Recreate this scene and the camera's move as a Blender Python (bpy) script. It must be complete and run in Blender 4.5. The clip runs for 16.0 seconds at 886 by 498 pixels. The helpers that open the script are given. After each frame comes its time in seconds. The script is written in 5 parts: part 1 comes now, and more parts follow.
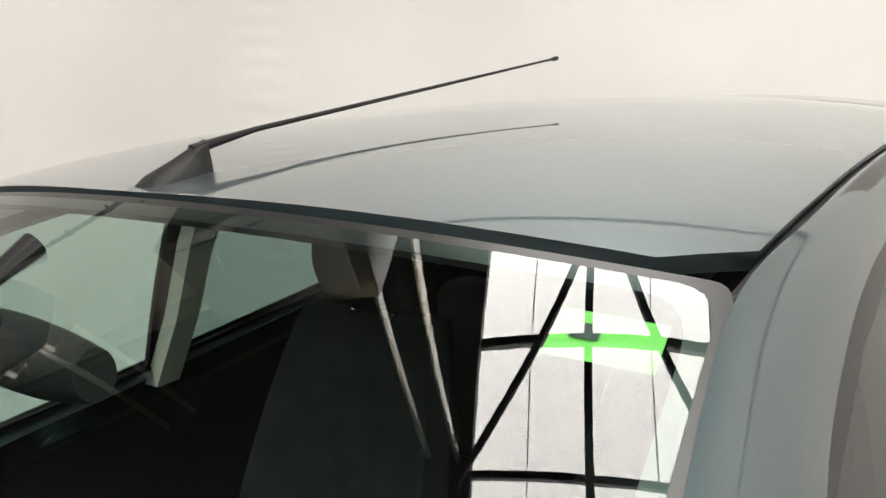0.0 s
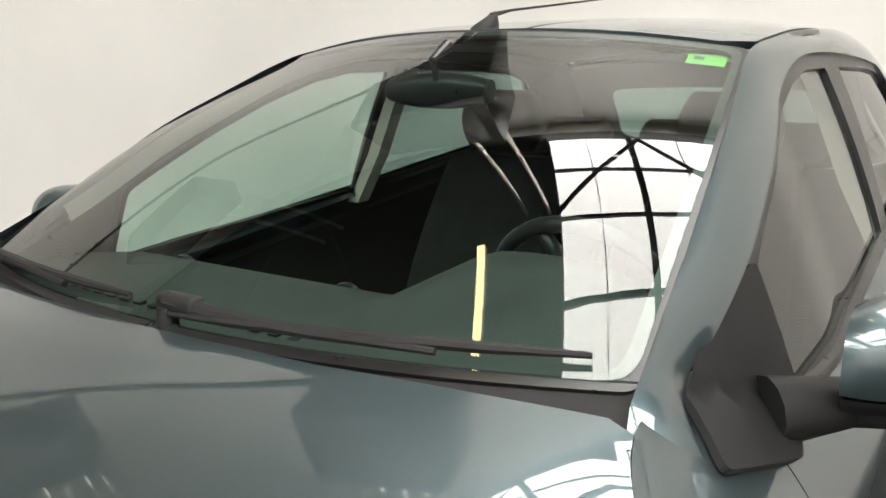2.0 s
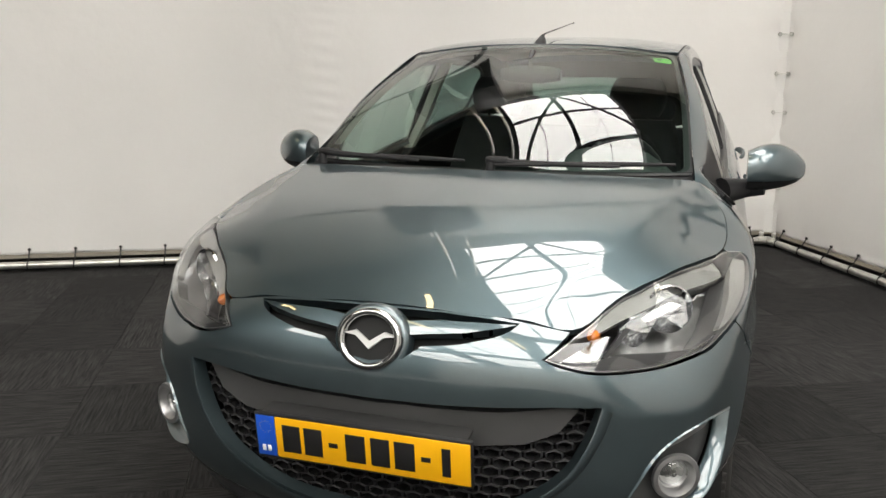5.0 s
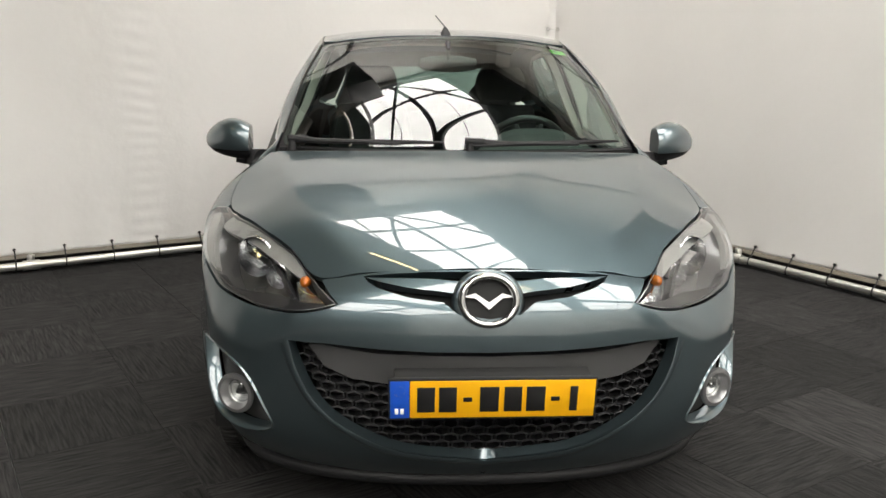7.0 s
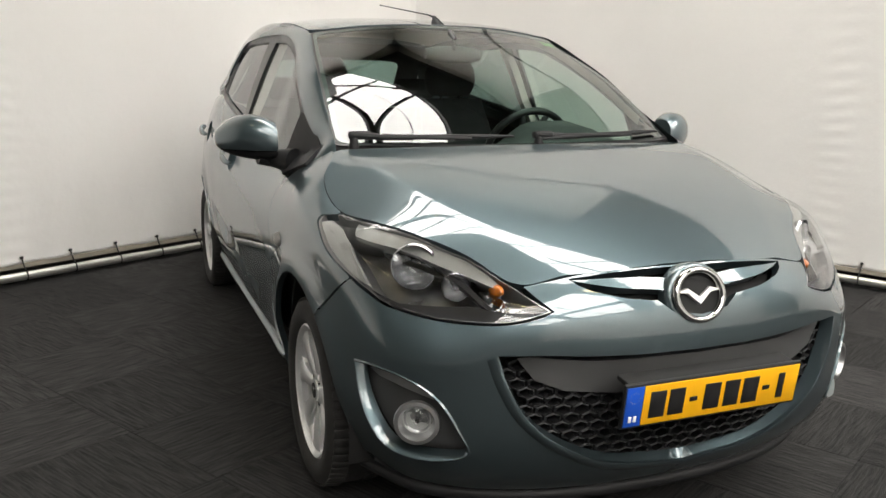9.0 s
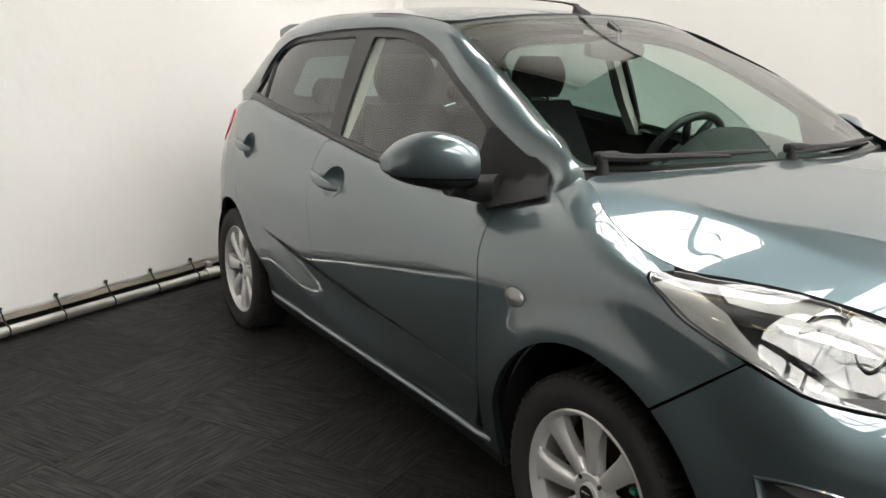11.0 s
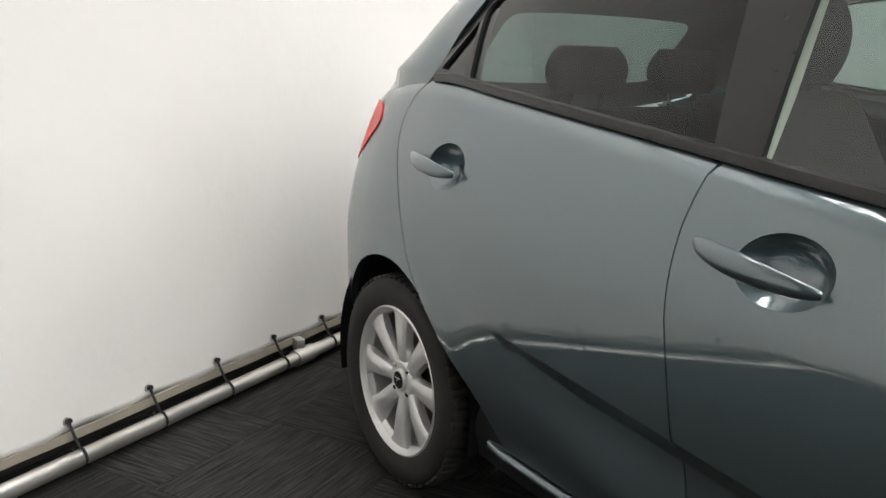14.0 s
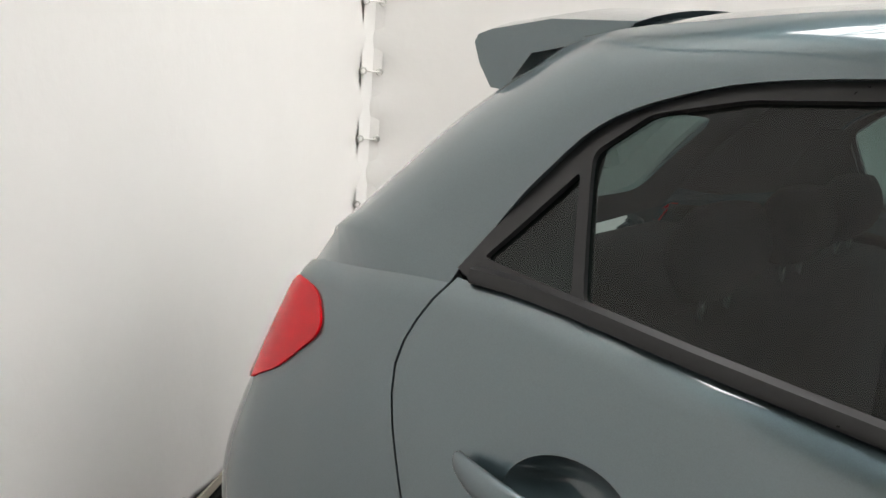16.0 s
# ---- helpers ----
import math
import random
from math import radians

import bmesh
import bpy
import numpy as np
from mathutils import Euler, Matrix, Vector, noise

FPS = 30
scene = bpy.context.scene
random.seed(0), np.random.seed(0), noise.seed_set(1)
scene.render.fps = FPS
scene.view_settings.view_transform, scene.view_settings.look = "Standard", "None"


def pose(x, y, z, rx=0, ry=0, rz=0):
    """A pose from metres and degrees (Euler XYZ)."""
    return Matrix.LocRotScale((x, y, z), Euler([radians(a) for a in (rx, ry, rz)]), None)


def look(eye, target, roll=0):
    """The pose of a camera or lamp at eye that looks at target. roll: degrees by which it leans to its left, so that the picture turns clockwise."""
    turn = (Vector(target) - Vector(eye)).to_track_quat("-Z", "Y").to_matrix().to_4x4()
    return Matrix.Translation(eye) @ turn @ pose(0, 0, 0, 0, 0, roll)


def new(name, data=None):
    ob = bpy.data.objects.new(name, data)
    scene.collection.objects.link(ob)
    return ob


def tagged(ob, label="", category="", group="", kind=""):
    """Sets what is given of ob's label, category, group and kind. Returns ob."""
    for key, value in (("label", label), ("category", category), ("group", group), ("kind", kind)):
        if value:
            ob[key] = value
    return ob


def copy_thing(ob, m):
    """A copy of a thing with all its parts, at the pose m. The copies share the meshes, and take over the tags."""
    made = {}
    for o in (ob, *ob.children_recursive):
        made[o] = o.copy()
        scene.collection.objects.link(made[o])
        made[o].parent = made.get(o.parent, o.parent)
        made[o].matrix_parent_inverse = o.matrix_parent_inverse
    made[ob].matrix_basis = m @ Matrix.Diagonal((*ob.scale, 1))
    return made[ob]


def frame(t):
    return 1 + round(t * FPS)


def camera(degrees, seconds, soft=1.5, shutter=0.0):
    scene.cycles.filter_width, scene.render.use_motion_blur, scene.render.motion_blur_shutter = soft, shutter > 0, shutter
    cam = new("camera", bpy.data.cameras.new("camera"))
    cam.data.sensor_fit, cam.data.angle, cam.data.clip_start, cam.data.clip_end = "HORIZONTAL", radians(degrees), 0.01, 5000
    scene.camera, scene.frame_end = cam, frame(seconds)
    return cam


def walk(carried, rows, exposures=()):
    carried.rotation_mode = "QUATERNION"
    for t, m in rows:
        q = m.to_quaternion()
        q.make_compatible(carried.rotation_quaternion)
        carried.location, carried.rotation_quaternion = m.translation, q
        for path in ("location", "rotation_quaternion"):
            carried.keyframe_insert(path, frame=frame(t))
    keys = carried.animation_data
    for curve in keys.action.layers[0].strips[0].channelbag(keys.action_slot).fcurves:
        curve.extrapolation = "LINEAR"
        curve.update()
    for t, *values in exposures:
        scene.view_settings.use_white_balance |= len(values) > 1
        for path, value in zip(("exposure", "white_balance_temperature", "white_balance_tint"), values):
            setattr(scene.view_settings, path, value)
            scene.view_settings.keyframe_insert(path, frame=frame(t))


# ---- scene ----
cam = camera(55.2, 16.0)
PATH = [
    (0, (0.705, -0.738, 1.523), (-0.462, 0.84, 1.14), -2.4),
    (0.5, (0.739, -0.971, 1.433), (-0.395, 0.636, 1.072), -0.4),
    (1, (0.826, -1.238, 1.396), (-0.291, 0.365, 0.97), -1.1),
    (1.5, (0.899, -1.504, 1.359), (-0.207, 0.109, 0.937), -0.6),
    (2, (0.956, -1.813, 1.355), (-0.135, -0.188, 0.941), -0.3),
    (2.5, (1.039, -2.123, 1.365), (-0.019, -0.477, 0.95), -0.5),
    (3, (1.111, -2.453, 1.385), (0.125, -0.764, 0.966), -0.5),
    (3.5, (1.124, -2.748, 1.38), (0.246, -1.0, 0.961), -0.1),
    (4, (1.044, -3.058, 1.376), (0.277, -1.26, 0.954), 0.3),
    (4.5, (0.953, -3.41, 1.356), (0.266, -1.579, 0.938), 0.2),
    (5, (0.726, -3.736, 1.344), (0.122, -1.877, 0.923), 0.3),
    (7.5, (-0.538, -4.104, 1.332), (-0.218, -2.179, 0.894), 0.9),
    (8, (-0.83, -4.008, 1.316), (-0.359, -2.114, 0.878), 1.0),
    (10.5, (-1.934, -2.928, 1.279), (-0.936, -1.251, 0.841), 0.8),
    (11, (-2.034, -2.606, 1.291), (-1.01, -0.946, 0.846), 0.6),
    (11.5, (-2.057, -2.283, 1.254), (-1.028, -0.626, 0.813), 0.7),
    (12, (-2.063, -1.926, 1.245), (-1.029, -0.272, 0.806), 0.8),
    (12.5, (-2.03, -1.591, 1.221), (-0.984, 0.057, 0.78), 0.8),
    (13, (-1.969, -1.283, 1.231), (-0.922, 0.362, 0.788), 0.9),
    (13.5, (-1.932, -0.961, 1.219), (-0.882, 0.683, 0.78), 1.2),
    (14, (-1.877, -0.64, 1.147), (-0.817, 0.998, 0.707), 1.4),
    (14.5, (-1.771, -0.299, 1.139), (-0.698, 1.33, 0.698), 1.4),
    (15, (-1.695, -0.008, 1.193), (-0.547, 1.571, 0.756), 1.7),
    (15.5, (-1.602, 0.31, 1.236), (-0.299, 1.774, 0.837), 2.4),
    (16, (-1.542, 0.623, 1.353), (0.0, 1.824, 0.929), 4.0),
]
walk(cam, [(t, look(eye, target, roll)) for t, eye, target, roll in PATH], [(0, .22, 6500, 10), (.5, .36, 6500, 9), (1.5, .34, 6500, 9), (2.5, .14, 6500, 9), (3.5, -.06, 6500, 10), (5, -.06, 6500, 10), (8, .12, 6500, 10), (10.5, .26, 6450, 10), (11.5, .4, 6350, 10), (12, .4, 6300, 10), (14, .47, 6250, 10), (15, .46, 6250, 10), (16, .26, 6250, 10)])

# ---- light ----
world = bpy.data.worlds.new("hall_dark")
world.use_nodes = True
world.node_tree.nodes["Background"].inputs[0].default_value = (.9, .95, 1, 1)
world.node_tree.nodes["Background"].inputs[1].default_value = .02
scene.world = world
SKYLIGHT_GLOW = 8.5
TUBE_GLOW = 14.0

# ---- materials ----
def material(name, color, rough=.5, metal=0.0, noise_scale=0.0, vary=.1, bump=0.0, bump_scale=0.0, coat=0.0, spec=.5, emit=0.0, fine=0.0):
    """Principled surface with two scales of variation in colour and gloss, and a fine relief."""
    m = bpy.data.materials.new(name)
    m.use_nodes = True
    nt = m.node_tree
    b = nt.nodes["Principled BSDF"]
    b.inputs["Base Color"].default_value = (*color, 1)
    b.inputs["Roughness"].default_value = rough
    b.inputs["Metallic"].default_value = metal
    b.inputs["Specular IOR Level"].default_value = spec
    b.inputs["Coat Weight"].default_value = coat
    b.inputs["Coat Roughness"].default_value = .02
    if emit:
        b.inputs["Emission Color"].default_value = (*color, 1)
        b.inputs["Emission Strength"].default_value = emit
    tc = nt.nodes.new("ShaderNodeTexCoord")
    if noise_scale:
        big = nt.nodes.new("ShaderNodeTexNoise")
        big.inputs["Scale"].default_value = noise_scale
        big.inputs["Detail"].default_value = 6
        small = nt.nodes.new("ShaderNodeTexNoise")
        small.inputs["Scale"].default_value = noise_scale * 23
        small.inputs["Detail"].default_value = 3
        mix = nt.nodes.new("ShaderNodeMath")
        mix.operation = "MULTIPLY_ADD"
        mix.inputs[1].default_value = fine
        nt.links.new(tc.outputs["Object"], big.inputs["Vector"])
        nt.links.new(tc.outputs["Object"], small.inputs["Vector"])
        nt.links.new(small.outputs["Fac"], mix.inputs[0])
        nt.links.new(big.outputs["Fac"], mix.inputs[2])
        ramp = nt.nodes.new("ShaderNodeMapRange")
        ramp.inputs["From Min"].default_value = .3 + fine * .3
        ramp.inputs["From Max"].default_value = .7 + fine * .7
        ramp.inputs["To Min"].default_value = 1 - vary
        ramp.inputs["To Max"].default_value = 1 + vary
        nt.links.new(mix.outputs[0], ramp.inputs["Value"])
        mul = nt.nodes.new("ShaderNodeVectorMath")
        mul.operation = "SCALE"
        mul.inputs[0].default_value = color
        nt.links.new(ramp.outputs[0], mul.inputs["Scale"])
        nt.links.new(mul.outputs[0], b.inputs["Base Color"])
        r2 = nt.nodes.new("ShaderNodeMapRange")
        r2.inputs["To Min"].default_value = max(rough - .06, .0)
        r2.inputs["To Max"].default_value = rough + .06
        nt.links.new(big.outputs["Fac"], r2.inputs["Value"])
        nt.links.new(r2.outputs[0], b.inputs["Roughness"])
    if bump:
        n = nt.nodes.new("ShaderNodeTexNoise")
        n.inputs["Scale"].default_value = bump_scale
        n.inputs["Detail"].default_value = 5
        bn = nt.nodes.new("ShaderNodeBump")
        bn.inputs["Strength"].default_value = 1
        bn.inputs["Distance"].default_value = bump
        nt.links.new(tc.outputs["Object"], n.inputs["Vector"])
        nt.links.new(n.outputs["Fac"], bn.inputs["Height"])
        nt.links.new(bn.outputs[0], b.inputs["Normal"])
    return m


def glass(name, tint, boost=1.0, rough=0.0):
    """A thin pane: tinted see-through, with gloss by the angle."""
    m = bpy.data.materials.new(name)
    m.use_nodes = True
    nt = m.node_tree
    nt.nodes.remove(nt.nodes["Principled BSDF"])
    out = nt.nodes["Material Output"]
    tr = nt.nodes.new("ShaderNodeBsdfTransparent")
    tr.inputs[0].default_value = (*tint, 1)
    gl = nt.nodes.new("ShaderNodeBsdfGlossy")
    gl.inputs["Roughness"].default_value = rough
    fr = nt.nodes.new("ShaderNodeLayerWeight")
    fr.inputs["Blend"].default_value = .5
    p5 = nt.nodes.new("ShaderNodeMath")
    p5.operation = "POWER"
    p5.inputs[1].default_value = 3.47
    mu = nt.nodes.new("ShaderNodeMath")
    mu.operation = "MULTIPLY_ADD"
    mu.use_clamp = True
    mu.inputs[1].default_value = .92
    mu.inputs[2].default_value = .08 * boost
    nt.links.new(fr.outputs["Facing"], p5.inputs[0])
    mix = nt.nodes.new("ShaderNodeMixShader")
    nt.links.new(p5.outputs[0], mu.inputs[0])
    nt.links.new(mu.outputs[0], mix.inputs[0])
    nt.links.new(tr.outputs[0], mix.inputs[1])
    nt.links.new(gl.outputs[0], mix.inputs[2])
    nt.links.new(mix.outputs[0], out.inputs[0])
    return m


def car_paint():
    """Grey-green metallic flake paint under clear lacquer."""
    m = bpy.data.materials.new("metallic_paint")
    m.use_nodes = True
    nt = m.node_tree
    b = nt.nodes["Principled BSDF"]
    tc = nt.nodes.new("ShaderNodeTexCoord")
    fl = nt.nodes.new("ShaderNodeTexVoronoi")
    fl.inputs["Scale"].default_value = 900
    soft = nt.nodes.new("ShaderNodeTexNoise")
    soft.inputs["Scale"].default_value = 3
    rmp = nt.nodes.new("ShaderNodeMapRange")
    rmp.inputs["To Min"].default_value = .95
    rmp.inputs["To Max"].default_value = 1.05
    sc = nt.nodes.new("ShaderNodeVectorMath")
    sc.operation = "SCALE"
    sc.inputs[0].default_value = PAINT
    nt.links.new(tc.outputs["Object"], fl.inputs["Vector"])
    nt.links.new(tc.outputs["Object"], soft.inputs["Vector"])
    nt.links.new(fl.outputs["Color"], rmp.inputs["Value"])
    nt.links.new(rmp.outputs[0], sc.inputs["Scale"])
    nt.links.new(sc.outputs[0], b.inputs["Base Color"])
    r2 = nt.nodes.new("ShaderNodeMapRange")
    r2.inputs["To Min"].default_value = .40
    r2.inputs["To Max"].default_value = .46
    nt.links.new(soft.outputs["Fac"], r2.inputs["Value"])
    nt.links.new(r2.outputs[0], b.inputs["Roughness"])
    b.inputs["Metallic"].default_value = .92
    b.inputs["Coat Weight"].default_value = 1
    b.inputs["Coat Roughness"].default_value = .012
    b.inputs["Coat IOR"].default_value = 1.84
    return m


PAINT = (.100, .138, .152)
M_PAINT = car_paint()
M_BLACK = material("black_plastic", (.014, .014, .015), .55, noise_scale=9, vary=.25, bump=.0004, bump_scale=700, spec=.3)
M_TRIM = material("satin_black_trim", (.016, .016, .017), .3, noise_scale=40, vary=.06)
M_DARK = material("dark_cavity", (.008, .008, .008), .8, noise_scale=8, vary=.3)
M_SATIN = material("satin_grey_plastic", (.055, .055, .055), .42, noise_scale=6, vary=.15, bump=.0003, bump_scale=900)
M_RUBBER = material("tyre_rubber", (.02, .019, .018), .75, noise_scale=12, vary=.3, bump=.0008, bump_scale=260)
M_ALLOY = material("silver_alloy", (.84, .84, .83), .34, .55, noise_scale=9, vary=.08, coat=.5)
M_DISC = material("brake_iron", (.12, .09, .075), .5, .7, noise_scale=30, vary=.5)
M_CHROME = material("chrome", (.50, .50, .50), .07, 1.0, noise_scale=5, vary=.05)
M_HOUSE = material("lamp_housing", (.55, .55, .54), .28, .7, noise_scale=14, vary=.25, bump=.004, bump_scale=22)
M_RING = material("satin_silver_ring", (.34, .34, .34), .35, .85, noise_scale=9, vary=.1)
M_CAVE = material("silvered_lamp_housing", (.24, .24, .235), .3, .8, noise_scale=14, vary=.3, bump=.003, bump_scale=30)
M_REFLECT = material("lamp_reflector", (.60, .60, .61), .1, 1.0, noise_scale=20, vary=.05, bump=.004, bump_scale=60)
M_DIFFUSE = material("frosted_lamp_plastic", (.28, .28, .268), .3, .3, noise_scale=18, vary=.12, bump=.001, bump_scale=90)
M_AMBER = material("amber_plastic", (.48, .13, .012), .15, noise_scale=40, vary=.35, bump=.003, bump_scale=70, coat=.6)
M_RED = material("red_lamp_plastic", (.66, .004, .012), .2, noise_scale=14, vary=.1, spec=.35)
M_GREEN = material("green_plastic", (.03, .5, .25), .4, noise_scale=20, vary=.1)
M_STICKER = material("green_sticker", (.2, .6, .1), .5, noise_scale=30, vary=.06, emit=0)
M_PLATE = material("yellow_plate", (.86, .43, .004), .35, noise_scale=12, vary=.06, coat=.4)
M_BLUE = material("blue_plate_band", (.01, .08, .5), .35, noise_scale=15, vary=.08)
M_INK = material("black_ink", (.012, .012, .012), .4, noise_scale=30, vary=.2)
M_WHITE = material("white_ink", (.8, .8, .8), .4, noise_scale=30, vary=.05)
M_LENS = glass("clear_lamp_lens", (.97, .98, .98))
M_WSCREEN = glass("green_windscreen_glass", (.65, .81, .745))
M_SIDEGL = glass("green_door_glass", (.72, .82, .78))
M_PRIVACY = glass("rear_door_glass", (.32, .40, .385), .5)
M_FABRIC = material("charcoal_seat_fabric", (.022, .022, .023), .92, noise_scale=16, vary=.3, bump=.0012, bump_scale=420, spec=.2)
M_DASH = material("dark_dashboard", (.032, .036, .035), .6, noise_scale=9, vary=.2, bump=.0007, bump_scale=520)
M_BEIGE = material("beige_trim", (.55, .53, .47), .7, noise_scale=7, vary=.08, bump=.0005, bump_scale=500)
M_STEEL = material("galvanised_tube", (.62, .61, .58), .33, .85, noise_scale=8, vary=.15, bump=.0003, bump_scale=160)
M_CORD = material("black_cord", (.012, .012, .012), .6, noise_scale=40, vary=.3)
M_GAP_SHADE = material("dark_gap_shade", (.035, .032, .03), .7, noise_scale=5, vary=.25)

# ---- forms of the bodywork ----
def spline(knots):
    """Smooth curve through (t, value) knots; flat slopes beyond the ends."""
    ts = [float(k[0]) for k in knots]
    vs = [np.array(k[1], dtype=float) for k in knots]
    n = len(ts)
    ds = []
    for i in range(n):
        if i == 0:
            ds.append((vs[1] - vs[0]) / (ts[1] - ts[0]))
        elif i == n - 1:
            ds.append((vs[-1] - vs[-2]) / (ts[-1] - ts[-2]))
        else:
            h0, h1 = ts[i] - ts[i - 1], ts[i + 1] - ts[i]
            ds.append(((vs[i] - vs[i - 1]) / h0 * h1 + (vs[i + 1] - vs[i]) / h1 * h0) / (h0 + h1))

    def at(t):
        if t <= ts[0]:
            return vs[0] + ds[0] * (t - ts[0])
        if t >= ts[-1]:
            return vs[-1] + ds[-1] * (t - ts[-1])
        i = 0
        while t > ts[i + 1]:
            i += 1
        h = ts[i + 1] - ts[i]
        s = (t - ts[i]) / h
        return ((2 * s ** 3 - 3 * s ** 2 + 1) * vs[i] + (s ** 3 - 2 * s ** 2 + s) * h * ds[i]
                + (3 * s ** 2 - 2 * s ** 3) * vs[i + 1] + (s ** 3 - s ** 2) * h * ds[i + 1])
    return at


# plan outline of the body at its widest, from the nose round to the tail (half)
OUTLINE = [(0, -2.055), (.25, -2.04), (.45, -1.995), (.61, -1.92), (.735, -1.81), (.805, -1.64), (.838, -1.41), (.845, -1.1),
           (.847, -.6), (.847, 0), (.845, .5), (.838, .9), (.82, 1.2), (.795, 1.46), (.745, 1.65), (.665, 1.765), (.5, 1.82), (.25, 1.84), (0, 1.85)]
_len = [0.0]
for (x0, y0), (x1, y1) in zip(OUTLINE, OUTLINE[1:]):
    _len.append(_len[-1] + math.hypot(x1 - x0, y1 - y0))
plan_at = spline(list(zip(_len, OUTLINE)))
ARC = _len[-1]
_grid = [(plan_at(ARC * i / 800), ARC * i / 800) for i in range(801)]
_gy = np.array([g[0][1] for g in _grid])
_ga = np.array([g[1] for g in _grid])
_gx = np.array([g[0][0] for g in _grid])


def arc_y(y):
    return float(np.interp(y, _gy, _ga))


def by_knot(values):
    """A curve along the outline from values at its knots, counted by index."""
    return spline([(_len[i], v) for i, v in values])


def foot(x, y):
    """Arc of the outline nearest to a place in plan, and its distance."""
    d = np.hypot(_gx - x, _gy - y)
    i = int(np.argmin(d))
    return float(_ga[i]), float(d[i])


# rim of the bonnet: along the nose, over the headlamp, up the wing to the screen
RIM = [(0, -1.965, .802), (.15, -1.958, .800), (.25, -1.945, .794), (.336, -1.928, .783), (.447, -1.906, .764), (.513, -1.812, .803), (.623, -1.676, .852),
       (.698, -1.567, .870), (.752, -1.437, .876), (.762, -1.347, .897), (.742, -1.207, .950), (.69, -1.1, .992)]
_rim = [(*foot(x, y), z) for x, y, z in RIM]
z_top = spline([(a, z) for a, d, z in _rim] + [(_len[i], v) for i, v in ((8, .915), (9, .965), (10, 1.02), (11, 1.063), (12, 1.09), (13, 1.07), (14, 1.04), (15, 1.0), (18, .98))])
z_wide = by_knot([(0, .60), (2, .59), (3, .57), (5, .60), (6, .67), (8, .73), (11, .73), (12, .71), (14, .63), (18, .6)])
z_low = by_knot([(0, .20), (4, .20), (6, .24), (8, .24), (11, .24), (13, .26), (18, .28)])
in_top = spline([(a, d) for a, d, z in _rim] + [(_len[i], v) for i, v in ((8, .092), (10, .092), (12, .10), (13, .10), (14, .12), (15, .2), (18, .22))])
p_top = spline([(0, 2.8), (.25, 3.0), (.4, 3.5), (.5, 3.0), (.6, 2.0), (.7, 1.75), (.84, 2.1), (.91, 3.0), (.975, 4.8), (1.1, 8.0), (1.2, 11.0), (1.28, 8.5), (1.42, 5.0), (1.525, 3.4), (1.75, 2.5), (2.025, 2.2), (3.83, 2.0), (5.1, 1.6)])
in_low = by_knot([(0, .12), (4, .12), (5, .09), (6, .05), (8, .06), (12, .06), (18, .06)])


def smooth(e0, e1, x):
    t = min(max((x - e0) / (e1 - e0), 0), 1)
    return t * t * (3 - 2 * t)


def inset(a, z):
    zt, zw, zl = float(z_top(a)), float(z_wide(a)), float(z_low(a))
    if z > zw:
        roll = .016 * max((z - zt + .035) / .035, 0) ** 2 * smooth(2.15, 2.4, a)
        return roll + float(in_top(a)) * ((z - zw) / (zt - zw)) ** float(p_top(a))
    return float(in_low(a)) * ((zw - z) / (zw - zl)) ** (4.5 - 2.1 * smooth(.75, 1.25, a))


def crease_line(y):
    """Height of the rising crease of the doors."""
    return .446 + (y + .75) * .085


def crease_step(y):
    """Height of the undercut below the crease, pointed at both ends."""
    return .004 + .034 * max(min((y + .86) / .8, (.787 - y) / .30, 1), 0)


def sculpt(y, z):
    """Flares over the wheels, the rising crease of the doors and the tuck under it (outward, m)."""
    o = 0.0
    for yc, zc, r in ((-1.265, .305, .37), (1.26, .29, .35)):
        d = math.hypot(y - yc, z - zc)
        o += .012 * math.exp(-((d - r) / .07) ** 2) * smooth(.3, .45, z)
    d = crease_line(y) - z
    along = max(min((y + .86) / .5, (.787 - y) / .36, 1), 0)
    if d > 0 and along > 0:
        h = crease_step(y)
        o -= .024 * along * min(d / h, 1) * (1 - smooth(h + .01, h + .17, d))
    return o


def body(a, z):
    """Point of the lower body: a metres along the outline from the nose (its sign is the side), z high."""
    s = -1 if a < 0 else 1
    a = min(abs(a), ARC)
    x, y = plan_at(a)
    t = plan_at(min(a + .01, ARC)) - plan_at(max(a - .01, 0))
    t = t / np.linalg.norm(t)
    d = inset(a, z) - (sculpt(y, z) if .2 < z < .95 else 0)
    x, y = x - t[1] * d, y + t[0] * d
    return Vector((s * max(x, 0), y, z))


def flank(side):
    """The lower body as seen from the side: y along the car (of the outline), z high."""
    return lambda y, z: body(side * arc_y(y), z)


# edge of the bonnet, which is the top of the lower body
_edge = [body(arc_y(-1.04) * i / 60, float(z_top(arc_y(-1.04) * i / 60))) for i in range(61)]
hood_mid = spline([(-1.965, .802), (-1.94, .814), (-1.9, .832), (-1.85, .853), (-1.7, .909), (-1.55, .954), (-1.4, .983), (-1.25, 1.006), (-1.1, 1.024)])
# the fold of the bonnet from the grille to the foot of the screen, and its rim, across and high by y
fold_x = spline([(-1.96, .295), (-1.92, .33), (-1.77, .43), (-1.53, .54), (-1.3, .60), (-1.05, .648)])
fold_z = spline([(-1.96, .768), (-1.92, .790), (-1.77, .858), (-1.53, .932), (-1.3, .978), (-1.05, 1.008)])
rim_x = spline([(y, x) for x, y, z in RIM[4:]] + [(-1.04, .655)])
rim_z = spline([(y, z) for x, y, z in RIM[4:]] + [(-1.04, 1.004)])


